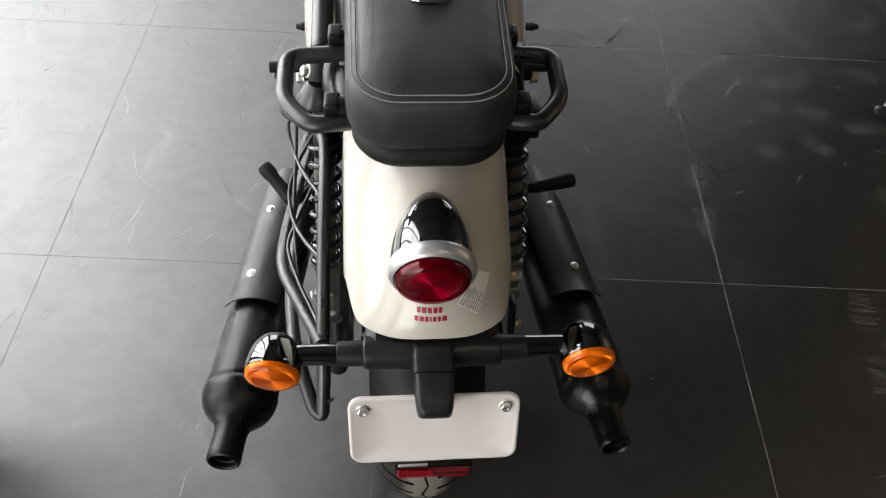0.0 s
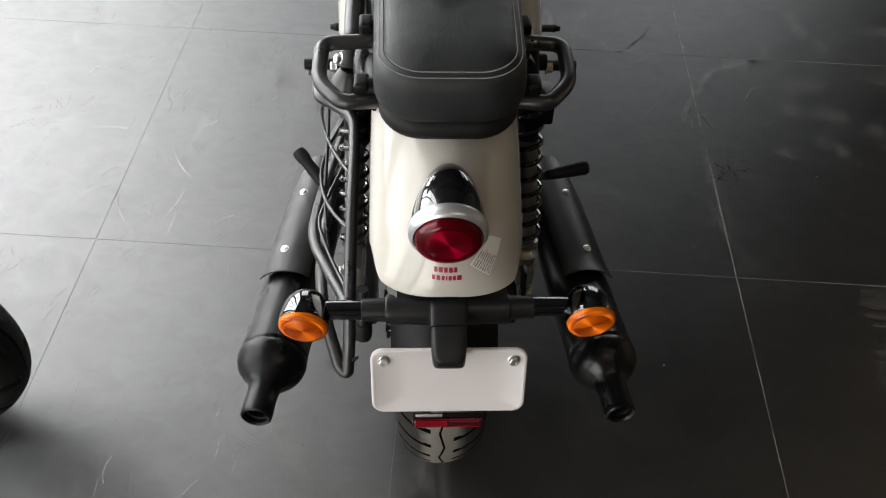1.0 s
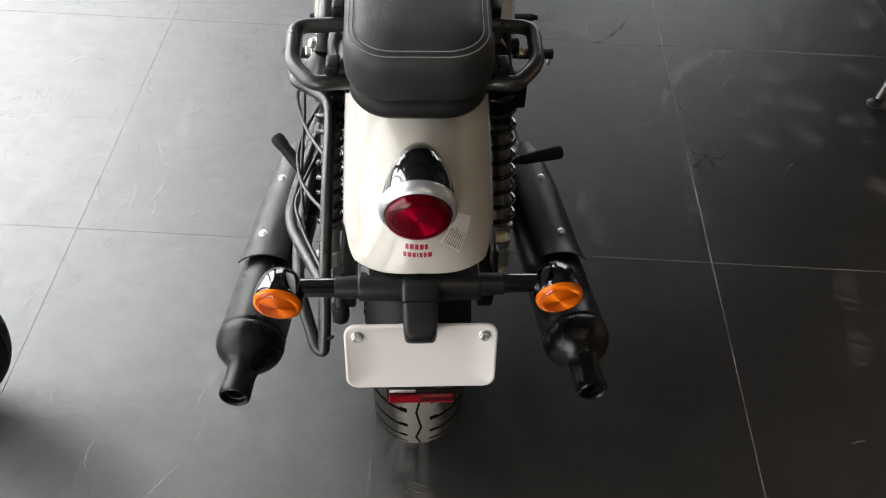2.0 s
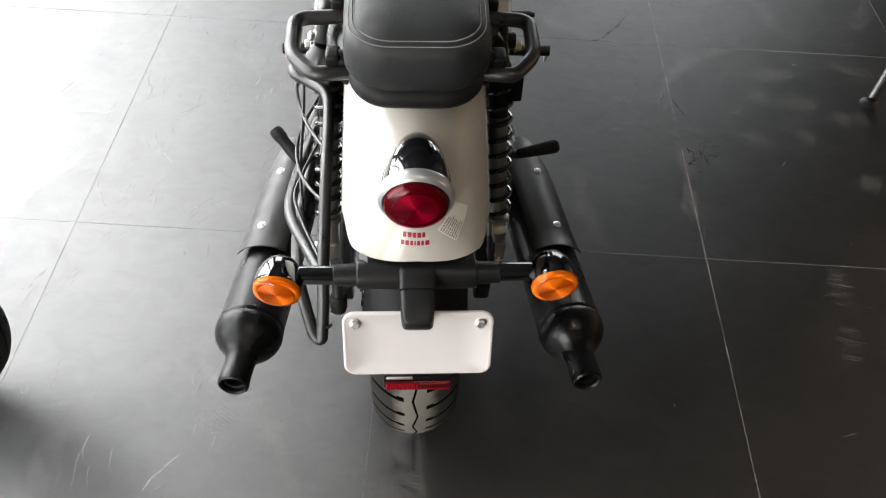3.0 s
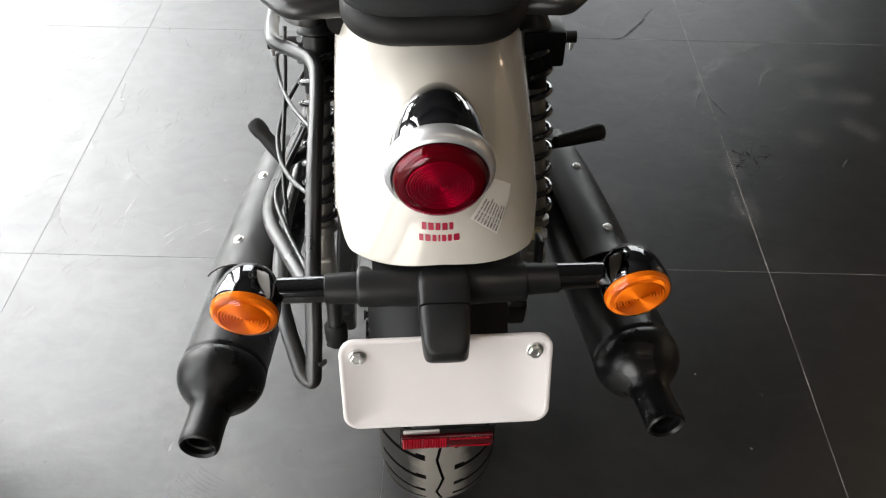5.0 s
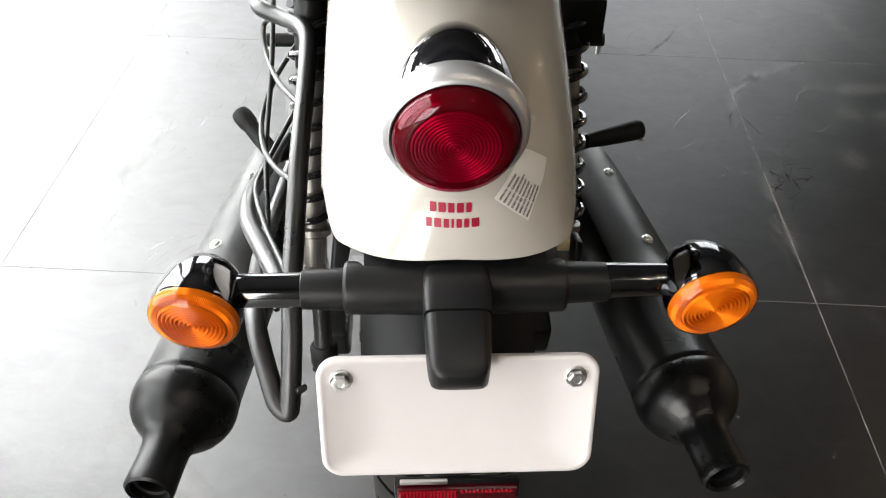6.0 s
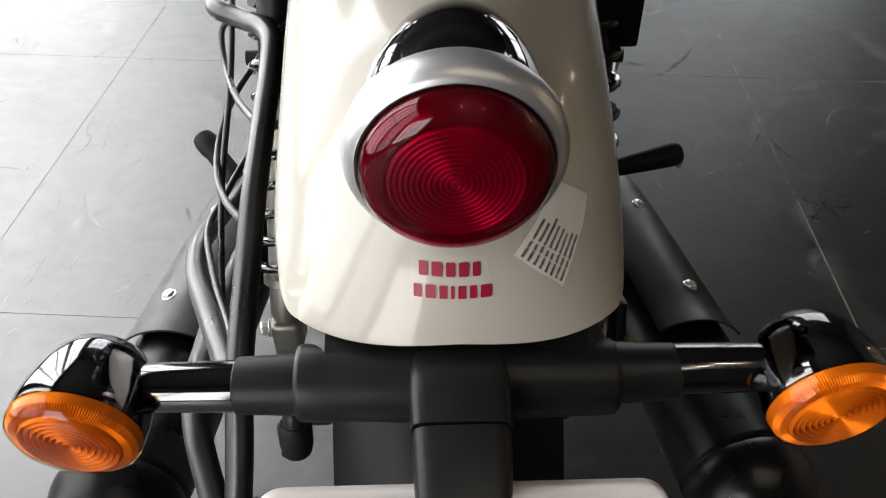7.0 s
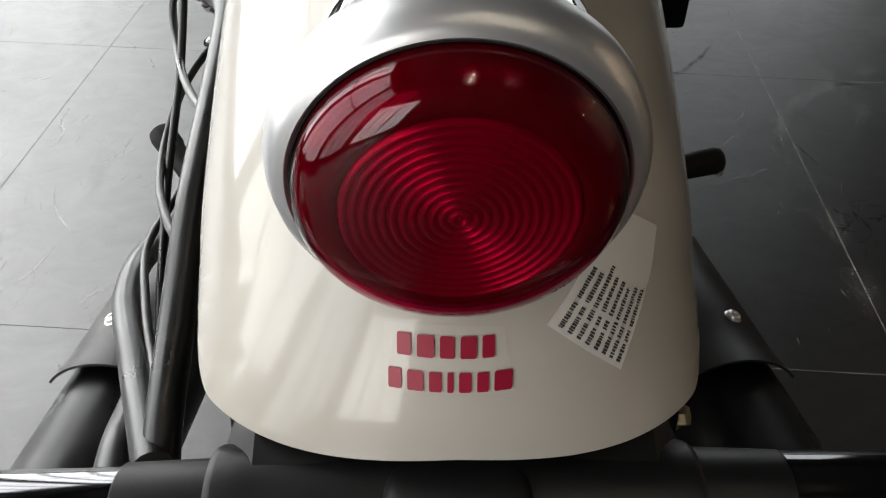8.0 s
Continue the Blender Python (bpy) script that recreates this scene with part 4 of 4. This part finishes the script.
def build_rim():
    bm = bmesh.new()
    lathe(bm, [(0.205, -0.058), (0.228, -0.056), (0.228, -0.048), (0.212, -0.040), (0.206, 0.0), (0.212, 0.040), (0.228, 0.048), (0.228, 0.056), (0.205, 0.058), (0.198, 0.0), (0.205, -0.058)], axis_matrix(AXLE, (1, 0, 0)), 64)
    lathe(bm, [(0.0, -0.07), (0.035, -0.07), (0.05, -0.03), (0.05, 0.03), (0.035, 0.07), (0.0, 0.07)], axis_matrix(AXLE, (1, 0, 0)), 32)
    rim = part("rim", bm, BLACK_IRON, tyre, "black alloy wheel rim")
    for k in range(7):
        a = 2 * math.pi * k / 7
        e = Vector((0, math.cos(a), math.sin(a)))
        part("spoke", bar([AXLE + e * 0.04, AXLE + e * 0.205], [0.014, 0.010], 10), BLACK_IRON, bike, "black wheel spoke")
    disc = bmesh.new()
    lathe(disc, [(0.11, 0), (0.15, 0), (0.15, 0.005), (0.11, 0.005), (0.11, 0)], axis_matrix(AXLE + Vector((0.075, 0, 0)), (1, 0, 0)), 64)
    part("brake_disc", disc, STEEL, bike, "bright steel brake disc")


build_rim()


def build_drive():
    bm = bmesh.new()
    c = AXLE + Vector((-0.088, 0, 0))
    teeth = 38
    rings = []
    for x in (-0.003, 0.003):
        rings.append([bm.verts.new(c + Vector((x, (0.093 + (0.006 if k % 4 in (1, 2) else 0)) * math.cos(2 * math.pi * k / (teeth * 4)), (0.093 + (0.006 if k % 4 in (1, 2) else 0)) * math.sin(2 * math.pi * k / (teeth * 4))))) for k in range(teeth * 4)])
    for k in range(teeth * 4):
        j = (k + 1) % (teeth * 4)
        bm.faces.new((rings[0][k], rings[0][j], rings[1][j], rings[1][k]))
    bm.faces.new(rings[0]), bm.faces.new(rings[1])
    sprocket = part("sprocket", bm, STEEL, bike, "toothed steel rear sprocket", angle=20)
    # chain: link plates round the sprocket and along both runs
    track = []
    for k in range(61):
        a = radians(95 + 170 * k / 60)
        track.append(c + Vector((0, 0.099 * math.cos(a), 0.099 * math.sin(a))))
    far = 0.62
    upper = [Vector((c.x, c.y + far * (1 - t / 40), c.z + 0.055 + 0.044 * (t / 40))) for t in range(40)]
    lower = [Vector((c.x, c.y + far * t / 40, c.z - 0.099 + 0.044 * t / 40)) for t in range(1, 41)]
    line = upper + track + lower
    bm = bmesh.new()
    dist, count = 0.0, 0
    for p, q in zip(line, line[1:]):
        dist += (q - p).length
        if dist >= 0.0155:
            dist = 0.0
            d = (q - p).normalized()
            m = axis_matrix(p, (1, 0, 0), d)
            off = 0.0065 if count % 2 else 0.0045
            for sx in (-off, off):
                lathe(bm, [(0, -0.001), (0.0072, -0.001), (0.0072, 0.001), (0, 0.001)], m @ Matrix.Translation((0, 0, sx)), 8)
            lathe(bm, [(0.0045, -0.006), (0.0045, 0.006)], m, 8)
            count += 1
    tagged(part("chain", bm, BLACK_IRON, sprocket, "dark oily drive chain"), kind="stuff")


build_drive()


def build_frame():
    for s in SIDES:
        arm = part("swingarm", boxed((0.030, 0.640, 0.050), Matrix.Translation((s * 0.125, 0.590, 0.350)) @ pose(0, 0, 0, 4, 0, 0), 0.008, 3), BLACK_IRON, bike, "black box section swingarm")
        hex_bolt(arm, (s * 0.142, 0.355, 0.327), (s, 0, 0), 0.012, 0.010, ALLOY, "axle_nut", "grey axle nut")
        part("frame_tube", bar([(s * 0.088, 0.300, 0.800), (s * 0.098, 0.420, 0.795), (s * 0.110, 0.640, 0.740), (s * 0.12, 0.9, 0.60)], 0.0150, 16, 0.06), BLACK_IRON, bike, "black frame tube")
        part("frame_stay", bar([(s * 0.110, 0.420, 0.790), (s * 0.125, 0.640, 0.520), (s * 0.125, 0.800, 0.400)], 0.0130, 16, 0.06), BLACK_IRON, bike, "black frame stay")
        # pillion footrest folded on its hanger
        base, tip = ((-0.203, 0.455, 0.478), (-0.252, 0.512, 0.506)) if s < 0 else ((0.196, 0.470, 0.488), (0.266, 0.474, 0.505))
        base, tip = Vector(base), Vector(tip)
        d = (tip - base).normalized()
        length = (tip - base).length
        shape = [(0.0, 0.0), (0.0085, 0.0), (0.0095, 0.05), (0.0105, 0.20), (0.0118, 0.50), (0.0126, 0.76), (0.0128, 0.88), (0.0112, 0.96), (0.0070, 1.0), (0.0, 1.01)] if s > 0 else [(0.0, 0.0), (0.0086, 0.0), (0.0104, 0.10), (0.0110, 0.40), (0.0104, 0.68), (0.0122, 0.74), (0.0128, 0.90), (0.0112, 0.98), (0.0, 1.0)]
        peg = part("footpeg", turned([(r, q * length) for r, q in shape], base, d, 20), BLACK_RUBBER, bike, "black rubber pillion footpeg")
        hex_bolt(peg, tip + Vector((-0.002 * s, -0.004, -0.013)), (0, -1, 0.3), 0.003, 0.004, STEEL)
        part("hanger", bar([base, (s * 0.182, 0.500, 0.455), (s * 0.150, 0.600, 0.430)], [0.009, 0.010, 0.012], 12, 0.03), BLACK_IRON, peg, "black footpeg hanger")
        # rider footpeg with feeler
        fx = part("rider_footpeg", bar([(s * 0.16, 0.96, 0.350), (s * 0.317 + 0.015, 0.955, 0.352)], [0.013, 0.0125], 16), BLACK_RUBBER, bike, "black rubber rider footpeg")
        part("feeler", turned([(0.0, 0.0), (0.004, 0.0), (0.005, 0.006), (0.0035, 0.020), (0.0, 0.021)], (s * 0.310 + 0.015, 0.955, 0.342), (0, 0, -1), 12), STEEL, fx, "bright feeler bolt")
        part("lever", bar([(s * 0.17, 1.090, 0.360), (s * 0.266 + 0.029, 1.086, 0.362), (s * 0.280 + 0.029, 1.086, 0.362)], [0.009, 0.010, 0.006], 12), BLACK_RUBBER, bike, "black rubber tipped foot lever")
        part("cross_boss", turned([(0.0, 0.0), (0.0120, 0.0), (0.0135, 0.003), (0.0135, 0.052), (0.0, 0.054)], (s * 0.158, 0.470, 0.735), (-s, 0, 0), 20), BLACK_IRON, bike, "round black frame boss")
        hex_bolt(bike, (s * 0.158, 0.472, 0.722), (s, -0.1, 0.1), 0.0075, 0.012, ZINC if s > 0 else STEEL, "frame_bolt", "hexagon frame bolt")
        hex_bolt(bike, (s * 0.150, 0.312, 0.380), (s, -0.3, 0.3), 0.0062, 0.012, ZINC if s > 0 else STEEL, "lower_bolt", "hexagon bolt beside the shock absorber")
    strap = part("fender_strap", boxed((0.006, 0.022, 0.056), pose(0.108, 0.146, 0.606, -20, 0, 0), 0.002), BLACK_IRON, bike, "flat black fender strap")
    hex_bolt(strap, (0.1115, 0.142, 0.600), (1, -0.3, 0.5), 0.0055, 0.008, ZINC, "bolt", "yellow zinc bolt")
    canister = part("canister", turned([(0.0, 0.0), (0.0120, 0.0), (0.0135, 0.003), (0.0140, 0.010), (0.0140, 0.150), (0.0, 0.152)], (-0.1255, 0.420, 0.808), (-0.02, 1, 0.08), 28), BLACK_SATIN, bike, "satin grey tube behind the grab rail")
    part("boot", turned([(0.0, 0.0), (0.0125, 0.0), (0.0140, 0.004), (0.0125, 0.012), (0.0135, 0.020), (0.0120, 0.030), (0.0130, 0.038), (0.0, 0.040)], (-0.1300, 0.396, 0.778), (0.12, 0.62, 0.72), 24), BLACK_RUBBER, canister, "black rubber boot")
    part("mount", turned([(0.0, 0.0), (0.0220, 0.0), (0.0225, 0.004), (0.0150, 0.024), (0.0120, 0.030), (0.0, 0.031)], (-0.1410, 0.392, 0.748), (0.25, 0.15, 0.9), 28), BLACK_SATIN, canister, "satin black conical mount")
    part("elbow", bar([(-0.090, 0.402, 0.806), (-0.106, 0.406, 0.808), (-0.112, 0.390, 0.790), (-0.108, 0.376, 0.760)], 0.0150, 20, 0.016), BLACK_SATIN, canister, "satin black tube elbow")
    hex_bolt(canister, (-0.1470, 0.4346, 0.764), (-1, -0.4, 0.5), 0.0075, 0.010, STEEL, "nut", "bright nut")
    # black inner mudguard over the tyre
    bm = bmesh.new()
    rows = []
    for k in range(25):
        a = radians(60 + 95 * k / 24)
        r = 0.372
        rows.append([AXLE + Vector((x, r * math.cos(a) * (1 - 0.10 * (x / 0.08) ** 2), r * math.sin(a) * (1 - 0.10 * (x / 0.08) ** 2))) for x in np.linspace(-0.075, 0.075, 13)])
    loft(bm, rows)
    thicken(bm, 0.003)
    part("inner_mudguard", bm, BLACK_IRON, bike, "black plastic inner mudguard")
    # dark bodywork between fender, seat and engine
    bm = bmesh.new()
    rows = []
    for y, w, z0, z1 in ((0.42, 0.075, 0.70, 0.83), (0.52, 0.095, 0.58, 0.84), (0.66, 0.115, 0.45, 0.84), (0.95, 0.125, 0.34, 0.80)):
        rows.append([(w * math.copysign(abs(math.cos(q)) ** 0.6, math.cos(q)), y, (z0 + z1) / 2 + (z1 - z0) / 2 * math.copysign(abs(math.sin(q)) ** 0.6, math.sin(q))) for q in np.linspace(0, 2 * math.pi, 29)[:-1]])
    loft(bm, rows, True, True)
    part("engine_body", bm, BLACK_IRON, bike, "black engine and air box body", angle=60)


build_frame()


def build_side_panel(s):
    """Cream side cover: a rounded shell on the flank."""
    bm = bmesh.new()
    rows = []
    for k in range(25):
        t = k / 24
        y = 0.440 + 0.43 * t
        size = math.sin(math.pi * min(1.0, 0.16 + t * 0.52)) ** 0.7
        row = []
        for q in range(21):
            a = -math.pi / 2 + math.pi * q / 20
            row.append((s * (0.112 + 0.060 * size * abs(math.cos(a)) ** 0.7), y, 0.680 + 0.150 * size * math.sin(a) + 0.02 * t))
        rows.append(row)
    loft(bm, rows)
    thicken(bm, 0.003)
    part("side_cover", bm, WHITE_PAINT, bike, "glossy cream white side cover", angle=60)


for s in SIDES:
    build_side_panel(s)

# ---- neighbouring motorcycles, only just in view ----


def build_other_wheel():
    ob = new("parked_motorcycle")
    ob.matrix_world = pose(-1.163, -0.475, 0.0, 0, 0, 90)
    tagged(ob, "rear wheel end of a parked black motorcycle", "motorcycle")
    c = Vector((0, 0, 0.315))
    t = part("wheel_tyre", tyre_mesh(0.315, 0.066, c, 240, 90), [BLACK_RUBBER, BLACK_RUBBER], ob, "black rubber tyre")
    bm = bmesh.new()
    lathe(bm, [(0.0, -0.05), (0.03, -0.05), (0.04, 0.0), (0.03, 0.05), (0.0, 0.05)], axis_matrix(c, (1, 0, 0)), 24)
    lathe(bm, [(0.20, -0.05), (0.228, -0.05), (0.21, 0.0), (0.228, 0.05), (0.20, 0.05), (0.20, -0.05)], axis_matrix(c, (1, 0, 0)), 48)
    part("rim", bm, BLACK_IRON, ob, "black rim")
    for k in range(8):
        a = 2 * math.pi * k / 8
        e = Vector((0, math.cos(a), math.sin(a)))
        part("spoke", bar([c + e * 0.03, c + e * 0.205], 0.009, 8), BLACK_IRON, ob)


build_other_wheel()


def build_side_stand():
    ob = part("side_stand", bar([(1.215, 0.640, 0.014), (1.27, 0.72, 0.10), (1.42, 0.95, 0.34)], 0.013, 14, 0.04), BLACK_SATIN)
    tagged(ob, "black metal side stand resting on the tiles", "stand")
    part("foot", turned([(0.0, 0.0), (0.026, 0.0), (0.027, 0.003), (0.022, 0.006), (0.0, 0.007)], (1.212, 0.636, 0.0), (0, 0, 1), 24), BLACK_SATIN, ob, "flat black stand foot")


build_side_stand()

# ---- floor, dust and tiles ----
tagged(part("floor", boxed((SPANX, SPANY, 0.1), pose(MIDX, MIDY, -0.0512), 0.0), GROUT, smooth=False), "floor of large dark slate tiles with thin joints", kind="structure")
FLOOR = bpy.data.objects["floor"]
TILE_W, TILE_L, TILE_X, TILE_Y = 0.792, 0.875, 0.600, -0.001
JOINT_X, JOINT_Y = 0.0006, 0.0009


def build_tiles():
    shared = {}

    def tile(x0, x1, y0, y1):
        key = (round(x1 - x0, 4), round(y1 - y0, 4))
        if key not in shared:
            bm = boxed((key[0] - JOINT_X, key[1] - JOINT_Y, 0.0080), pose(0, 0, -0.0040), 0.0003, 1)
            for f in bm.faces:
                f.smooth = False
            me = bpy.data.meshes.new("tile")
            bm.to_mesh(me)
            bm.free()
            me.materials.append(TILE)
            shared[key] = me
        ob = new("tile", shared[key])
        ob.parent = FLOOR
        ob.location = ((x0 + x1) / 2, (y0 + y1) / 2, 0)
    xs = [ROOM_W] + [TILE_X + k * TILE_W for k in range(-10, 10) if ROOM_W + 0.05 < TILE_X + k * TILE_W < ROOM_E - 0.05] + [ROOM_E]
    ys = [ROOM_S] + [TILE_Y + k * TILE_L for k in range(-10, 12) if ROOM_S + 0.05 < TILE_Y + k * TILE_L < ROOM_N - 0.05] + [ROOM_N]
    for a, b in zip(xs, xs[1:]):
        for c, d in zip(ys, ys[1:]):
            tile(a, b, c, d)


build_tiles()


# pale chipped filler that stands in some of the joints
def grout_line(a, b, width, seed):
    rng = random.Random(seed)
    bm = bmesh.new()
    p, q = Vector((*a, 0.0004)), Vector((*b, 0.0004))
    d = (q - p).normalized()
    side = Vector((-d.y, d.x, 0))
    count = int((q - p).length / 0.006)
    left, right = [], []
    for i in range(count + 1):
        c = p.lerp(q, i / count) + side * rng.uniform(-0.0003, 0.0003)
        w = width * (rng.uniform(0.6, 1.0) if rng.random() > 0.05 else rng.uniform(1.2, 2.0))
        left.append(bm.verts.new(c + side * w / 2)), right.append(bm.verts.new(c - side * w / 2))
    for i in range(count):
        bm.faces.new((left[i], right[i], right[i + 1], left[i + 1]))
    part("grout_line", bm, FILLER, FLOOR, "pale chipped joint filler", smooth=False)


grout_line((TILE_X, -1.30), (TILE_X, 2.60), 0.0020, 1)
grout_line((TILE_X - 0.004, TILE_Y + TILE_L + 0.075), (TILE_X + 0.013, TILE_Y + TILE_L + 0.008), 0.0016, 5)
grout_line((0.30, TILE_Y), (1.75, TILE_Y), 0.0011, 2)
grout_line((0.30, TILE_Y + TILE_L), (1.75, TILE_Y + TILE_L), 0.0012, 3)
grout_line((TILE_X - TILE_W, -1.30), (TILE_X - TILE_W, -0.55), 0.0016, 4)


# dry dust: shoe prints and rubbed scuffs
def ribbon(bm, pts, width, z):
    """A flat strip along points that narrows to its ends."""
    p = [Vector((x, y, z)) for x, y in pts]
    k = len(p) - 1
    left, right = [], []
    for i, q in enumerate(p):
        d = (p[min(i + 1, k)] - p[max(i - 1, 0)]).normalized()
        side = Vector((-d.y, d.x, 0)) * width * 0.5 * (0.25 + 0.75 * math.sin(math.pi * (0.08 + 0.84 * i / k)))
        left.append(bm.verts.new(q + side)), right.append(bm.verts.new(q - side))
    for i in range(k):
        bm.faces.new((left[i], left[i + 1], right[i + 1], right[i]))


def build_prints():
    rng = random.Random(11)
    bm = bmesh.new()
    for x, y, turn, ridges in ((0.812, 0.748, -6, 8), (0.946, 0.747, 10, 14), (0.874, 0.635, 16, 7), (0.994, 0.619, -8, 11), (1.131, 0.562, 2, 13), (0.828, 0.447, 36, 8), (0.966, 0.486, -40, 11), (0.603, 0.343, 84, 10), (0.600, 0.200, 86, 8),
                               (0.916, -0.064, 82, 12), (0.898, -0.224, 78, 10), (0.86, 0.93, 10, 9), (1.05, 0.95, 30, 8), (1.20, 0.80, -20, 12), (1.28, 1.05, 14, 11), (0.70, 1.10, 62, 9), (0.74, 0.86, 70, 10), (1.10, 0.30, -30, 9), (0.50, 1.02, 40, 8), (-0.50, -0.50, 60, 8), (-0.10, -0.63, 75, 9)):
        c, s = math.cos(radians(turn)), math.sin(radians(turn))
        ridges = int(ridges * 1.3)
        for k in range(ridges):
            u = (k - ridges / 2) * 0.0074
            if rng.random() < 0.12:
                continue
            half = 0.036 * (1 - 0.4 * abs(2 * k / ridges - 1) ** 2) * rng.uniform(0.75, 1.05)
            bend = 0.003 + rng.uniform(-0.0015, 0.0015)
            pts = []
            for t in np.linspace(-1, 1, 7):
                lx, ly = u + bend * t * t + rng.uniform(-0.0007, 0.0007), half * t
                pts.append((x + c * lx - s * ly, y + s * lx + c * ly))
            ribbon(bm, pts, rng.uniform(0.0008, 0.0016), 0.0009)
    tagged(part("dust_prints", bm, DUST, smooth=False), "faint pale ribbed shoe prints in dust on the tiles", "dust", kind="stuff")


def build_scuffs():
    rng = random.Random(5)
    bm = bmesh.new()
    marks = [(-1.217, 0.648, 50, 0.05, 0.010), (-1.181, 0.511, 62, 0.035, 0.010), (-1.027, 0.423, 86, 0.06, 0.009), (-0.96, 0.10, 118, 0.12, 0.005), (-0.85, 0.27, 125, 0.15, 0.005), (-0.966, 0.563, 100, 0.08, 0.007), (-0.94, 0.50, 95, 0.09, 0.006),
             (-0.820, 0.131, 75, 0.10, 0.006), (-0.691, 0.079, 48, 0.07, 0.006), (-0.876, 0.098, 90, 0.08, 0.005), (-0.80, 0.44, 40, 0.08, 0.005), (-1.10, 0.40, 5, 0.12, 0.004)]
    for _ in range(52):
        x, y, turn = rng.uniform(-1.3, -0.35), rng.uniform(-0.7, 1.3), rng.gauss(75, 28)
        for _ in range(rng.randint(2, 7)):
            marks.append((x + rng.uniform(-0.05, 0.05), y + rng.uniform(-0.05, 0.05), turn + rng.uniform(-14, 14), rng.uniform(0.015, 0.065), rng.uniform(0.0016, 0.0050)))
    for _ in range(80):
        marks.append((rng.uniform(0.1, 1.6), rng.uniform(-0.6, 1.5), rng.uniform(0, 180), rng.uniform(0.008, 0.04), rng.uniform(0.0015, 0.003)))
    for _ in range(18):
        marks.append((rng.uniform(0.36, 0.80), rng.uniform(0.45, 1.05), rng.gauss(52, 14), rng.uniform(0.04, 0.12), rng.uniform(0.0012, 0.0022)))
    for x, y, turn, length, width in marks:
        c, s = math.cos(radians(turn)), math.sin(radians(turn))
        bend = rng.uniform(-0.20, 0.20) * length
        ribbon(bm, [(x + c * t * length / 2 - s * bend * t * t, y + s * t * length / 2 + c * bend * t * t) for t in np.linspace(-1, 1, 9)], width, 0.0006)
    tagged(part("floor_scuffs", bm, SCUFF, smooth=False), "pale rubbed scuff marks on the tiles", "scuffs", kind="stuff")
    bm = bmesh.new()
    for _ in range(160):
        x, y, r = rng.uniform(-1.4, 1.7), rng.uniform(-0.8, 1.6), rng.uniform(0.0008, 0.0028)
        lathe(bm, [(r, 0), (r * 0.8, r * 0.5), (0, r * 0.7)], Matrix.Translation((x, y, 0)), 6)
    tagged(part("grit", bm, SCUFF, smooth=False), "small pale grit on the tiles", "grit", kind="stuff")


def build_smears():
    """Wide thin dust films, a trail behind the tyre and dark rubber marks."""
    rng = random.Random(21)
    bm = bmesh.new()
    for x, y, turn, length, width in ((-0.135, -0.56, 82, 0.30, 0.045), (-0.085, -0.60, 96, 0.26, 0.030), (-0.10, -0.78, 88, 0.22, 0.05)):
        c, s = math.cos(radians(turn)), math.sin(radians(turn))
        for k in range(4):
            o = rng.uniform(-0.02, 0.02)
            ribbon(bm, [(x + o + c * t * length / 2, y + s * t * length / 2) for t in np.linspace(-1, 1, 11)], width * rng.uniform(0.3, 0.9), 0.0003 + 0.0001 * k)
    for k in range(60):
        x, y = (rng.uniform(-1.4, -0.25), rng.uniform(-0.9, 1.4)) if k < 44 else (rng.uniform(0.2, 1.7), rng.uniform(0.0, 1.7))
        turn, length, width = rng.gauss(70, 35), rng.uniform(0.12, 0.42), rng.uniform(0.015, 0.07)
        c, s = math.cos(radians(turn)), math.sin(radians(turn))
        bend = rng.uniform(-0.2, 0.2) * length
        ribbon(bm, [(x + c * t * length / 2 - s * bend * t * t, y + s * t * length / 2 + c * bend * t * t) for t in np.linspace(-1, 1, 13)], width, 0.00022 + 0.000004 * k)
    tagged(part("dust_smears", bm, SMEAR, smooth=False), "thin wiped dust smears on the tiles", "dust", kind="stuff")
    bm = bmesh.new()
    for pts, width in ((((0.597, 0.617), (0.620, 0.560), (0.646, 0.497)), 0.006), (((0.582, 0.621), (0.570, 0.590), (0.564, 0.560)), 0.004), (((0.380, 0.868), (0.409, 0.877), (0.474, 0.958), (0.522, 1.041)), 0.010), (((1.27, 0.872), (1.31, 0.885), (1.36, 0.880)), 0.008)):
        ribbon(bm, pts, width, 0.0011)
    for _ in range(26):
        x, y, r, turn = 0.646 + rng.gauss(0, 0.035), 0.362 + rng.gauss(0, 0.03), rng.uniform(0.008, 0.02), rng.uniform(0, math.pi)
        ribbon(bm, [(x - r * math.cos(turn), y - r * math.sin(turn)), (x, y + 0.002), (x + r * math.cos(turn), y + r * math.sin(turn))], rng.uniform(0.003, 0.007), 0.0011)
    tagged(part("rubber_marks", bm, RUB, smooth=False), "dark rubber marks on the tiles", "marks", kind="stuff")


build_prints()
build_scuffs()
build_smears()
